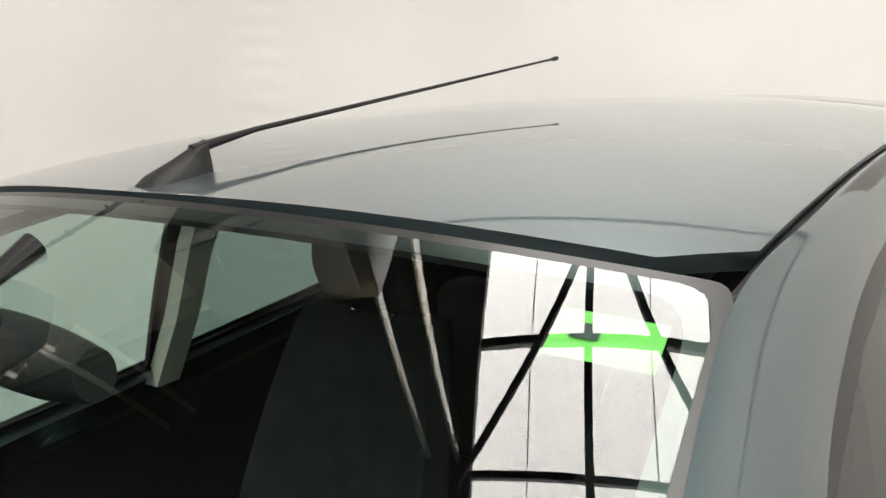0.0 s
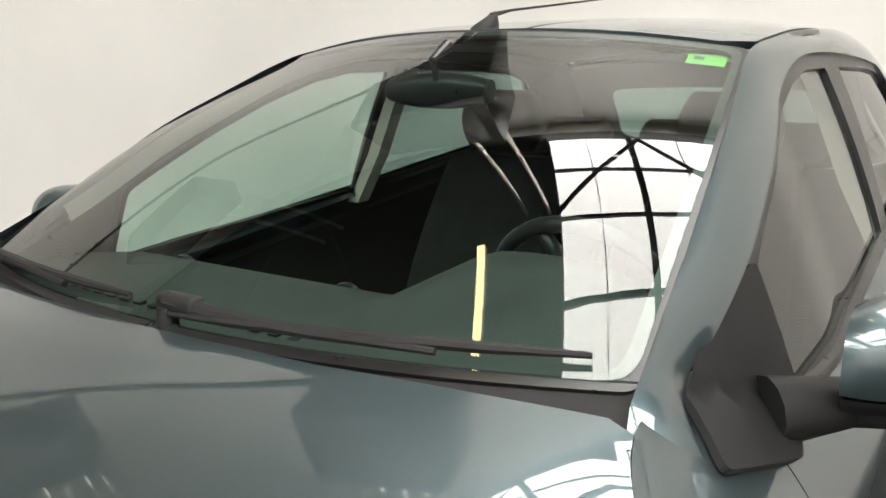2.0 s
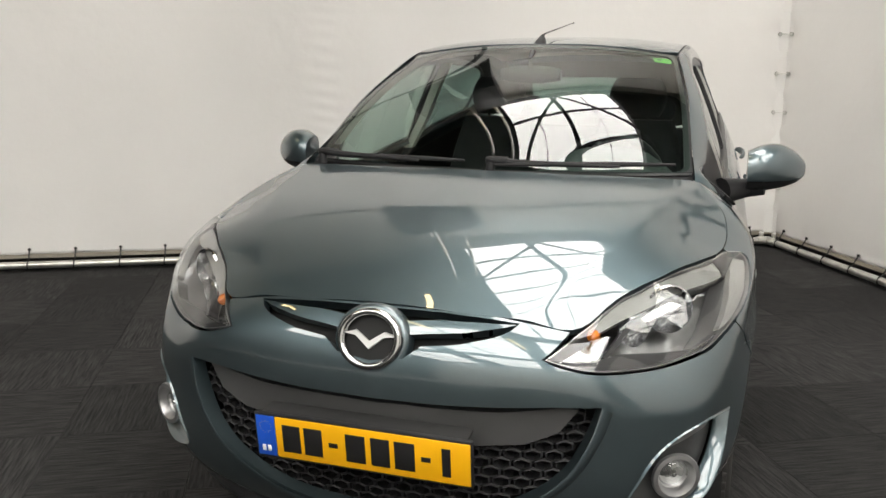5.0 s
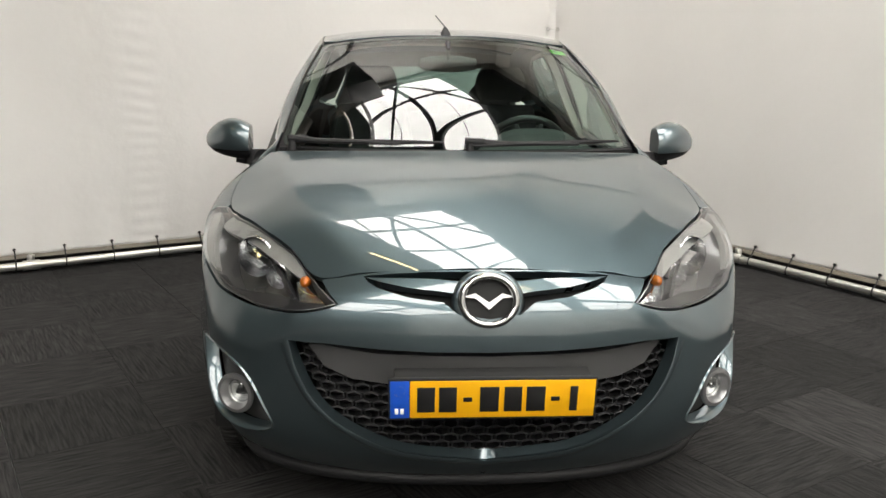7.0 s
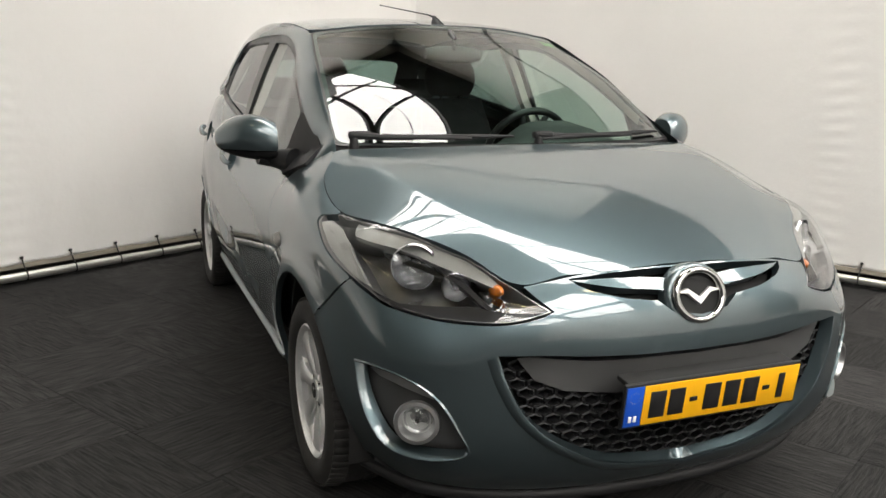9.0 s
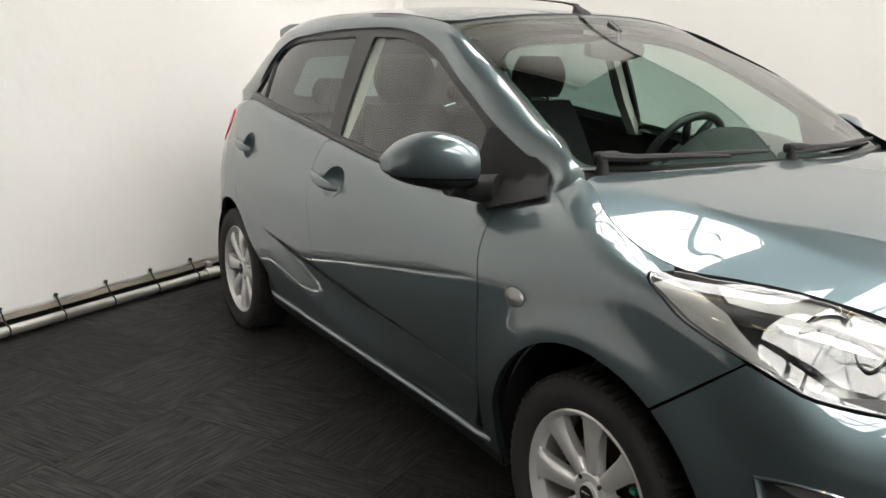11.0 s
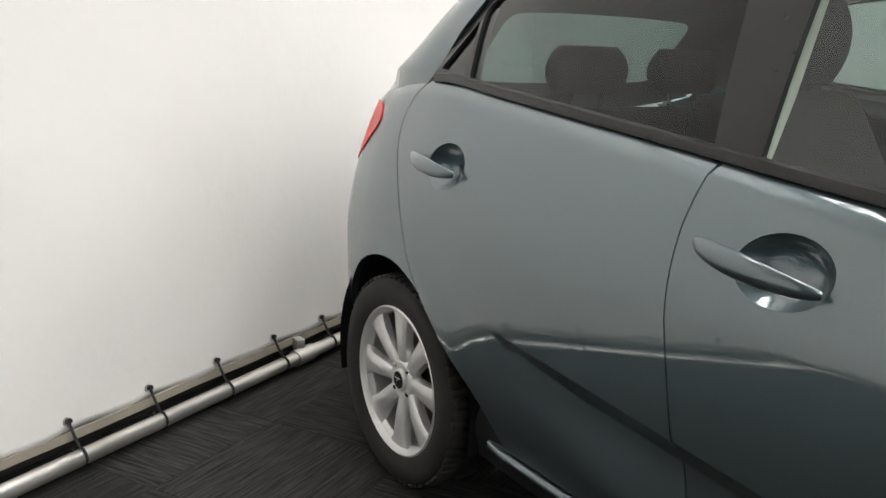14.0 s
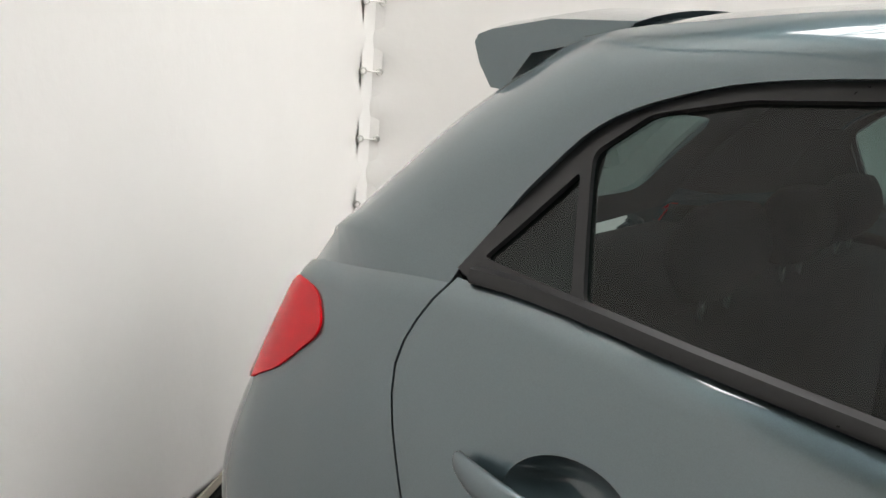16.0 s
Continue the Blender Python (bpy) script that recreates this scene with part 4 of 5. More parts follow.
def aerial():
    b = Vector((0, -.215, 1.438))
    prof = [(-.05, .012, .0), (-.035, .020, .012), (0, .021, .026), (.02, .016, .036), (.032, .009, .040)]
    rows = []
    for y, w, h in prof:
        rows.append([b + Vector((x * w, y, max(0, h * k) - .003)) for x, k in ((-1.15, 0), (-1, .5), (-.6, .95), (0, 1.08), (.6, .95), (1, .5), (1.15, 0))])
    a = part("aerial", merge(loft(rows)), M_BLACK, car, "black roof aerial")
    part("rod", tube([b + Vector((0, .015, .03)), b + Vector((0, .10, .045)), b + Vector((0, .765, .118))], [.006, .003, .0018], 8), M_BLACK, a)
    part("tip", tube([b + Vector((0, .762, .1175)), b + Vector((0, .776, .119))], .0036, 8), M_BLACK, a)


aerial()


HANDLES = ((.235, .012, .875, .845), (1.150, .945, .914, .890))


def side(s):
    """One flank of the car: wing, doors, rear wing, windows, frame, mirror."""
    f, cab = flank(s), cabin_side(s)
    # wing
    lamp_rear = [(y_of_arc(a), z + .002) for a, z in LAMP if a > arc_y(-1.655)]
    z_seam = float(np.interp(arc_y(-1.651), [p[0] for p in LAMP[:-3]], [p[1] for p in LAMP[:-3]])) - .007
    wing = [(-1.651, z_seam)] + [(y + .004, z - .004) for y, z in lamp_rear] + [(y_of_arc(1.175) + .004, float(z_top(1.175)) - .003)]
    y0 = wing[-1][0] + .01
    wing += top_run(y0, -1.02, 20) + [(-.975, float(z_top(arc_y(-.975)))), (-.93, float(z_top(arc_y(-.93)))), (-.885, .945), (-.83, .918), (-.857, .705), (-.845, .40), (-.835, .25)]
    ar = arch(ARCH_F, .25, .604)
    wing += [p for p in ar]
    panel("wing", wing, f, M_PAINT, car, step=.015, depth=.02)
    # front door
    fd = [(-.8265, .914)] + top_run(-.80, .270, 24) + [(.280, .97), (.285, .89), (.280, .74), (.249, .53), (.215, .335), (.20, .292), (-.80, .292), (-.8415, .397), (-.853, .705)]
    bowls = [ellipse((ya + yb) / 2 - .036, (za + zb) / 2 - .002, .082, .054, 36) for ya, yb, za, zb in HANDLES]
    run = [-.84 + 1.62 * k / 110 for k in range(111)]
    lines = [[(y, crease_line(y) + o) for y in run] for o in (.003, -.002)] + [[(y, crease_line(y) - crease_step(y) + o) for y in run if -.6 < y < .7] for o in (.002, -.006)]
    d1 = panel("front_door", fd, f, M_PAINT, car, holes=(bowls[0],), step=.018, depth=.02, creases=lines)
    # rear door
    rear_seam = through_points([(1.262, 1.09), (1.298, .976), (1.235, .83), (1.145, .666), (1.01, .523), (.88, .415), (.765, .30)], 4)
    rd = top_run(.279, 1.25, 22) + [(y - .002, z) for y, z in rear_seam] + [(.76, .292), (.2025, .292), (.2175, .335), (.2515, .53), (.2825, .74), (.2875, .89), (.2825, .97)]
    d2 = panel("rear_door", rd, f, M_PAINT, car, holes=(bowls[1],), step=.018, depth=.02, creases=lines)
    # sill
    sill = [(-.83, .286), (.775, .286), (.85, .36), (.93, .25), (.93, .20), (-.90, .20), (-.93, .24)]
    sl = panel("sill", rounded(sill, .01), f, M_BLACK, car, "black sill under the doors", step=.03, depth=.03, out=-.012)
    rows = []
    for k in range(61):
        y = -.875 + 1.70 * k / 60
        p = f(y, .276)
        e = smooth(-.875, -.8, y) * (1 - smooth(.77, .825, y))
        rows.append([p + Vector((s * o * (.3 + .7 * e) + s * .001, 0, h)) for o, h in ((-.012, .010), (.006, .009), (.013, .003), (.014, -.004), (.007, -.011), (-.012, -.016))])
    part("sill_edge", loft(rows), M_PAINT, sl, "painted rounded edge of the sill", sharp=70)
    # handles in their bowls
    for dr, (ya, yb, za, zb) in zip((d1, d2), HANDLES):
        cy, cz = (ya + yb) / 2 - .036, (za + zb) / 2 - .002
        bowl = [[f(cy + .083 * r * math.cos(t), cz + .055 * r * math.sin(t)) + Vector((-s * (.036 * (1 - r ** 2.6) + .001), 0, 0)) for t in [2 * math.pi * k / 28 for k in range(28)]] for r in (.02, .35, .6, .8, .93, 1)]
        part("handle_bowl", loft(bowl, True), M_PAINT, dr, "dished recess behind the handle")
        path = []
        run_h = [.5 - .5 * math.cos(math.pi * k / 20) for k in range(21)]
        for t in run_h:
            path.append(f(ya + (yb - ya) * t, za + (zb - za) * t) + Vector((s * (.003 + .036 * math.sin(math.pi * (.02 + .96 * t)) ** .4), 0, 0)))
        hb = tube(path, [.0235 * (1 - .25 * t) * math.sin(math.pi * (.03 + .94 * t)) ** .38 for t in run_h], 14)
        for v in hb.verts:
            c = min(path, key=lambda p: (p - v.co).length)
            v.co.x = c.x + (v.co.x - c.x) * .55
        part("handle", hb, M_PAINT, dr, sharp=80)
    # rear wing down to the tail
    q = [(arc_y(y + .002), z) for y, z in rear_seam]
    ra = [(arc_y(y), z) for y, z in arch(ARCH_R, .25, .50)]
    tailpoly = TAIL = [(arc_y(1.465), .972), (arc_y(1.51), 1.020), (arc_y(1.60), 1.026), (arc_y(1.70), .90), (arc_y(1.725), .835), (arc_y(1.665), .838), (arc_y(1.55), .895)]
    rq = [(arc_y(1.262), 1.094)] + q
    rq = [p for p in rq if p[1] >= .40]
    rq += [p for p in ra[::-1] if p[1] > .3 or p[0] > arc_y(1.26)]
    rq += [(ARC * .999, .3), (ARC * .999, .97)] + [(arc_y(y), float(z_top(arc_y(y))) - .004) for y in (1.80, 1.74, 1.66, 1.56, 1.45, 1.35, 1.30)]
    rq = [(s * a, z) for a, z in rq]
    panel("rear_wing", rq, body, M_PAINT, car, holes=([(s * a, z) for a, z in rounded(TAIL, .03)],), step=.02, depth=.02)
    t = panel("tail_lamp", [(s * a, z) for a, z in rounded(TAIL, .028)], body, M_RED, car, "red tail lamp", step=.015, depth=.02, out=.004)
    panel("lamp_back", [(s * a, z) for a, z in rounded(TAIL, .028)], body, M_DARK, t, step=.03, depth=0, out=-.028)
    # roof frame: pillars and rail in one pressing
    rows = []
    fr = roof_frame(s)
    def rim_row(ya, yb, drop):
        return [body(s * arc_y(ya + (yb - ya) * w / 8), float(z_top(arc_y(ya + (yb - ya) * w / 8))) - drop) for w in range(9)] + [body(s * arc_y(yb), float(z_top(arc_y(yb))) - drop) - Vector((s * .006, 0, 0))]
    rows.append([fr(0, w / 8) + Vector((s * .003, -.018, -.032)) for w in range(9)] + [cab(*window_line(0)) + Vector((-s * .004, -.018, -.032))])
    for k in range(81):
        rows.append([fr(k / 80, w / 8) for w in range(9)] + [cab(*window_line(k / 80)) - Vector((s * .004, 0, 0))])
    rows.append(rim_row(1.585, 1.265, .006))
    part("roof_frame", loft(rows), M_PAINT, car, sharp=80)
    # black window surround, panes
    dlo = [tuple(window_line(.03 + .97 * k / 48)) for k in range(49)]
    belt = [(y, float(z_top(arc_y(y))) + .002) for y in [1.24 - 2.0 * k / 40 for k in range(41)]]
    belt = [(y, z) for y, z in belt if y > -.79] + [(-.80, .900), (-.96, .955)]
    g1 = rounded([(.205, 1.354), (.205, .998), (-.26, .962), (-.655, .932), (-.645, 1.095), (-.57, 1.135), (-.41, 1.214), (-.27, 1.278), (-.11, 1.328), (.02, 1.350)], .015)
    g2 = rounded([(.345, 1.357), (.30, 1.012), (.62, 1.043), (.95, 1.083), (1.072, 1.100), (1.115, 1.235), (1.122, 1.262), (1.06, 1.313), (.95, 1.337), (.75, 1.350)], .012)
    g3 = rounded([(1.090, 1.104), (1.131, 1.238), (1.228, 1.120)], .008)
    outline = dlo + belt
    panel("window_surround", outline, cab, M_TRIM, car, "black window surround", holes=(g1, g2, g3), step=.022, depth=.012, out=.003)
    for nm, g, m, pr in (("front_window", g1, M_SIDEGL, d1), ("rear_window", g2, M_PRIVACY, d2), ("quarter_window", g3, M_PRIVACY, d2)):
        w = panel(nm, g, cab, m, pr, step=.03, depth=0, out=-.006)
        w.visible_shadow = False
    rows = []
    for k in range(41):
        y = 1.235 - 1.95 * k / 40
        z = float(z_top(arc_y(y)))
        p = cab(y, z + .004)
        rows.append([p + Vector((s * o, 0, h)) for o, h in ((-.001, -.008), (.010, -.004), (.012, .006), (.009, .014), (-.004, .017))])
    part("belt_strip", loft(rows), M_TRIM, d1, "black rubber strip along the belt line")
    # mirror
    sail = rounded([(-1.005, .952), (-.79, 1.078), (-.665, 1.10), (-.66, .925), (-.80, .894)], .015)
    m = panel("mirror", sail, cab, M_BLACK, d1, "door mirror on a black corner plate", step=.02, depth=.01, out=.012)
    c = Vector((s * .895 + .012, -.712, 1.008))
    shell, low = [], []
    for k in range(25):
        t = 1 - (1 - k / 24) ** 1.5
        x = -.088 + .188 * t
        hgt = .077 * (math.sin(math.pi * (.24 + .74 * t)) ** .5)
        dep = .092 * (math.sin(math.pi * (.20 + .77 * t)) ** .55)
        up = .012 * math.sin(math.pi * t)
        sweep = .10 * t
        ring = []
        for q in [2 * math.pi * j / 32 for j in range(32)]:
            cq, sq = math.cos(q), math.sin(q)
            y = -dep * cq ** .8 if cq > 0 else (.052 - .012 * t) * abs(cq) ** .3
            ring.append(Vector((s * x, sweep + y, hgt * math.copysign(abs(sq) ** .85, sq) + up)))
        shell.append([p + c for p in ring])
    bm = loft(shell, True, True)
    cap = bm.copy()
    bmesh.ops.bisect_plane(cap, geom=cap.verts[:] + cap.edges[:] + cap.faces[:], plane_co=c + Vector((0, 0, -.030)), plane_no=(0, 0, -1), clear_outer=True)
    bmesh.ops.bisect_plane(bm, geom=bm.verts[:] + bm.edges[:] + bm.faces[:], plane_co=c + Vector((0, 0, -.034)), plane_no=(0, 0, 1), clear_outer=True)
    part("mirror_cap", cap, M_PAINT, m, sharp=60)
    part("mirror_base", bm, M_BLACK, m, sharp=60)
    part("mirror_glass", box(.12, .004, .085, (c.x + s * .0, c.y + .094, c.z + .010), .0015, 2, Matrix.Rotation(s * radians(25), 4, "Z")), M_CHROME, m)
    part("mirror_foot", tube([c + Vector((-s * .03, .0, -.055)), c + Vector((-s * .085, .01, -.062)), Vector((s * .74, -.78, .942))], [.026, .032, .045], 12), M_BLACK, m)
    # indicator on the wing
    r = f(-1.016, .722)
    ind = part("side_indicator", moved(lathe([(.036, 0), (.034, .006), (.024, .012), (.0005, .015)], 28, "X"), Matrix.Diagonal((s, 1, .66, 1))), M_DIFFUSE, car, "clear oval side indicator")
    ind.location = r
    headlamp(s)


def headlamp(s):
    poly = [(s * a, z) for a, z in rounded(LAMP + LAMP_TOP, .006, 2)]
    h = panel("headlamp", poly, body, M_LENS, car, "clear headlamp with chrome reflector", step=.013, depth=0, out=.001)
    h.visible_shadow = False
    c = (.82, .785)

    def on(pts):
        return [(s * a, z) for a, z in pts]

    def shrunk(k):
        return [(s * (c[0] + (a - c[0]) * k), c[1] + (z - c[1]) * k) for a, z in LAMP + LAMP_TOP]

    def inward(a, z, d):
        """Place d behind the lens, and the turn of the lens in plan."""
        p, e = body(s * a, z), .01
        n = (body(s * a + e, z) - body(s * a - e, z)).cross(Vector((0, 0, 1))).normalized()
        n = n if n.y < 0 else -n
        return p - n * d
    panel("housing", shrunk(1.0), body, M_CAVE, h, "silvered lamp housing", step=.02, depth=0, out=-.108)
    panel("bezel", shrunk(1.0), body, M_RING, h, "grey lamp edge", holes=(shrunk(.99),), step=.02, depth=.104, out=-.003)
    # frosted strip at the outer end, and the pale band that follows the bonnet
    strip = on(((1.198, .858), (1.175, .866), (1.10, .853), (1.031, .829), (.97, .785), (.915, .738), (.96, .753), (1.09, .802), (1.15, .836)))
    panel("side_diffuser", strip, body, M_DIFFUSE, h, "frosted side marker", step=.015, depth=.02, out=-.010)
    top = [(a, float(z_top(a)) - .003) for a in (1.09, 1.0, .9, .8, .7, .62, .56)]
    panel("upper_band", on(top + [(.52, .762), (.545, .762), (.639, .781), (.775, .805), (.942, .832), (1.04, .846)]), body, M_DIFFUSE, h, "pale band along the top of the lamp", step=.015, depth=.015, out=-.012)
    # black foot of the lamp and the web between its two chambers
    foot = [(a, z + .004) for a, z in LAMP if .43 < a < .93]
    panel("lamp_foot", on(foot + [(.89, .726), (.817, .709), (.702, .712), (.596, .719), (.516, .713), (.445, .716)]), body, M_TRIM, h, "black foot of the lamp", step=.015, depth=.03, out=-.014)
    panel("lamp_web", on(((.745, .801), (.725, .799), (.622, .760), (.548, .720), (.562, .716), (.640, .757))), body, M_TRIM, h, "black web between the chambers", step=.012, depth=.03, out=-.018)
    # round reflector with its ring, and the bulb cap in the middle
    for a, z, r, d, deep in ((.815, .776, .056, .046, .052), (.665, .742, .034, .03, .045)):
        rb = part("reflector", lathe([(r * 1.1, -.006), (r * 1.04, -.012), (r, -.004), (r * .93, d * .3), (r * .78, d * .62), (r * .5, d * .9), (r * .24, d), (r * .22, d * .3), (r * .16, d * .18), (.0006, d * .16)], 40, "Y"), M_REFLECT, h, "chrome reflector bowl", sharp=28)
        rb.matrix_basis = Matrix.Translation(inward(a, z, deep)) @ Euler((0, 0, s * radians(27))).to_matrix().to_4x4()
        part("bulb_cap", lathe([(r * .26, d * .4), (r * .28, d * .1), (r * .2, -.002), (.0006, -.006)], 24, "Y"), M_RING, rb)
        for k in range(18):
            t = 2 * math.pi * k / 18
            part("facet", moved(box(r * .30, .004, r * .16, (0, 0, 0), .001, 1), Matrix.Rotation(t, 4, "Y") @ Matrix.Translation((r * .70, d * .62, 0)) @ Matrix.Rotation(radians(38), 4, "Z")), M_REFLECT, rb)
    panel("chrome_brow", on(((.94, .824), (.88, .816), (.75, .795), (.66, .774), (.72, .778), (.84, .797), (.92, .812))), body, M_CHROME, h, "chrome brow", step=.02, depth=.02, out=-.026)
    # indicator chamber
    panel("indicator_bowl", on(((.60, .766), (.555, .768), (.49, .744), (.445, .722), (.52, .718), (.55, .722))), body, M_REFLECT, h, "chrome indicator bowl", step=.012, depth=0, out=-.048)
    am = part("indicator_bulb", lathe([(.0006, -.030), (.009, -.026), (.015, -.012), (.017, .004), (.014, .02)], 20, "Y"), M_AMBER, h, "amber indicator bulb", sharp=70)
    am.location = inward(.548, .744, .042)


for s in (-1, 1):
    side(s)


def inner_shell():
    """Dark inner structure behind the panels, seen only in the joints and wheel arches."""
    for s in (-1, 1):
        def mid(y, z):
            return flank(s)(y, z)
        pf = [(-1.62, .62), (-1.3, .80), (-1.0, .93), (-.8, .86)] + [(y, float(z_top(arc_y(y))) - .04) for y in (-.4, 0, .4, .8, 1.2, 1.45)] + [(1.6, .6), (1.6, .3)]
        pf += arch((1.26, .29, .36), .27, .27)[0:] + arch((-1.265, .31, .375), .27, .55)
        panel("inner_shell", pf, mid, M_DARK, car, step=.05, depth=0, out=-.06)
        for c in (ARCH_F, ARCH_R):
            rows = []
            for k in range(25):
                a = -.25 + (math.pi + .5) * k / 24
                rows.append([Vector((s * x, c[0] + (c[2] + .012) * math.cos(a), c[1] + (c[2] + .012) * math.sin(a))) for x in (.79, .70, .52, .50)] + [Vector((s * .50, c[0] + .05 * math.cos(a), c[1] + .05 * math.sin(a)))])
            part("wheel_arch", loft(rows), M_DARK, car, "black arch liner")
    part("underbody", box(1.3, 3.4, .08, (0, -.05, .235), .02), M_DARK, car)


inner_shell()


def wheel():
    """Alloy wheel with eight broad spokes, tyre, brake disc."""
    w = thing("wheel", "", "")
    R, W = .288, .185
    prof = [(.205, -W * .42), (.225, -W * .5), (.262, -W * .51), (.277, -W * .46), (.2865, -W * .36), (R, -W * .2), (R, W * .2), (.2865, W * .36), (.277, W * .46), (.262, W * .51), (.225, W * .5), (.205, W * .42)]
    ty = part("tyre", lathe(prof, 72), M_RUBBER, w, "black road tyre")
    blocks = []
    for k in range(64):
        for h in (-1, 1):
            a = 2 * math.pi * (k + .25 * h) / 64
            bm = box(.050, .021, .009, (0, 0, 0), .002, 1)
            m = Matrix.Rotation(a, 4, "X") @ Matrix.Translation((h * .056, 0, R - .0005)) @ Matrix.Rotation(h * .12, 4, "Y")
            blocks.append(moved(bm, m))
    tagged(part("tread", merge(*blocks), M_RUBBER, ty), kind="stuff")
    rim = part("rim", lathe([(.205, -.075), (.188, -.06), (.185, .05), (.196, .066), (.207, .074), (.210, .078), (.203, .083), (.196, .079), (.190, .068)], 72), M_ALLOY, w, "silver alloy rim")
    for k in range(8):
        a = 2 * math.pi * k / 8
        sec = []
        for r, wd, h, th in ((.035, .016, .058, .03), (.07, .021, .062, .030), (.11, .024, .067, .030), (.15, .028, .069, .028), (.178, .036, .068, .024), (.198, .054, .071, .016)):
            row = [(h - th, -wd, r), (h - .006, -wd, r), (h, -wd * .62, r), (h, wd * .62, r), (h - .006, wd, r), (h - th, wd, r)]
            sec.append([Matrix.Rotation(a, 3, "X") @ Vector(p) for p in row])
        part("spoke", loft(sec, True), M_ALLOY, rim, sharp=50)
    hub = part("hub", lathe([(.062, .03), (.058, .056), (.05, .062), (.034, .062), (.031, .058), (.030, .066), (.02, .069), (.0006, .07)], 40), M_ALLOY, rim)
    part("hub_badge", lathe([(.024, .0695), (.022, .071), (.0006, .0715)], 28), M_DARK, rim, "dark hub cap badge")
    part("badge_wing", merge(box(.003, .030, .006, (.0715, 0, .006), .001, 1), box(.003, .006, .022, (.0715, 0, -.002), .001, 1)), M_CHROME, rim)
    for k in range(4):
        a = 2 * math.pi * (k + .5) / 4
        part("wheel_nut", moved(lathe([(.009, .045), (.009, .060), (.006, .063), (.0005, .063)], 10), Matrix.Translation((0, .046 * math.cos(a), .046 * math.sin(a)))), M_CHROME, rim)
    part("brake_disc", lathe([(.06, .01), (.128, .012), (.13, .004), (.128, -.006), (.06, -.006)], 48), M_DISC, w, "rusty brake disc")
    part("back_plate", lathe([(.0006, -.02), (.18, -.02), (.185, -.03)], 40), M_DARK, w)
    cal = part("green_mark", box(.012, .02, .014, (.024, .106, .048), .003), M_GREEN, w, "green valve mark")
    return w


W0 = wheel()
W0.parent = car
spots = [(-1, -1.245), (-1, 1.245), (1, -1.245), (1, 1.245)]
for i, (s, y) in enumerate(spots):
    m = Matrix.Translation((s * .723, y, .2885)) @ (Matrix.Rotation(math.pi, 4, "Z") if s < 0 else Matrix.Identity(4)) @ Matrix.Rotation(0 if s < 0 else .35 + i, 4, "X")
    if i == 0:
        W0.matrix_basis = m
    else:
        copy_thing(W0, m).parent = car


def tail():
    """Tailgate glass, lower gate and the roof spoiler."""
    def gate(x, t):
        m = spline([(0, (0, 1.32, 1.41)), (1, (0, 1.70, .985))])(t)
        e = spline([(0, (.51, 1.255, 1.375)), (.35, (.52, 1.41, 1.24)), (1, (.60, 1.58, 1.05))])(t)
        r = abs(x)
        return Vector((e[0] * x, m[1] + (e[1] - m[1]) * r ** 2.6, m[2] + (e[2] - m[2]) * r ** 2.6))
    hole = rounded([(-.86, .10), (.86, .10), (.84, .86), (-.84, .86)], .08)
    panel("tailgate", [(-1, 0), (1, 0), (1, 1), (-1, 1)], gate, M_PAINT, car, holes=(hole,), step=.05, depth=.02)
    g = panel("tailgate_window", hole, gate, M_PRIVACY, car, step=.06, depth=0, out=-.004)
    g.visible_shadow = False
    inner = rounded([(-.74, .24), (.74, .24), (.70, .74), (-.70, .74)], .1)
    panel("tailgate_lining", [(-.985, .02), (.985, .02), (.985, .99), (-.985, .99)], lambda x, t: gate(x, t) + Vector((0, -.034, -.022)), M_DASH, car, "dark tailgate lining", holes=(inner,), step=.05, depth=0)
    rows = []
    for k in range(25):
        x = -.50 + 1.0 * k / 24
        r = abs(x) / .50
        e = 1 - .35 * smooth(.9, 1, r)
        z0 = float(roof(x, 1.15).z) + .008
        yb = 1.452 - .05 * r ** 3
        rows.append([Vector((x, 1.14, z0 + .002)), Vector((x, 1.27, z0 + .004 * e)), Vector((x, yb - .03, z0 - .014)), Vector((x, yb - .006, z0 - .022)), Vector((x, yb, z0 - .034)), Vector((x, yb - .012, z0 - .065)),
                     Vector((x, yb - .035, z0 - .098)), Vector((x, yb - .06, z0 - .10)), Vector((x, 1.30, z0 - .07 * e)), Vector((x, 1.17, z0 - .02))])
    part("spoiler", loft(rows, True, True), M_PAINT, car, "painted roof spoiler", sharp=60)


tail()

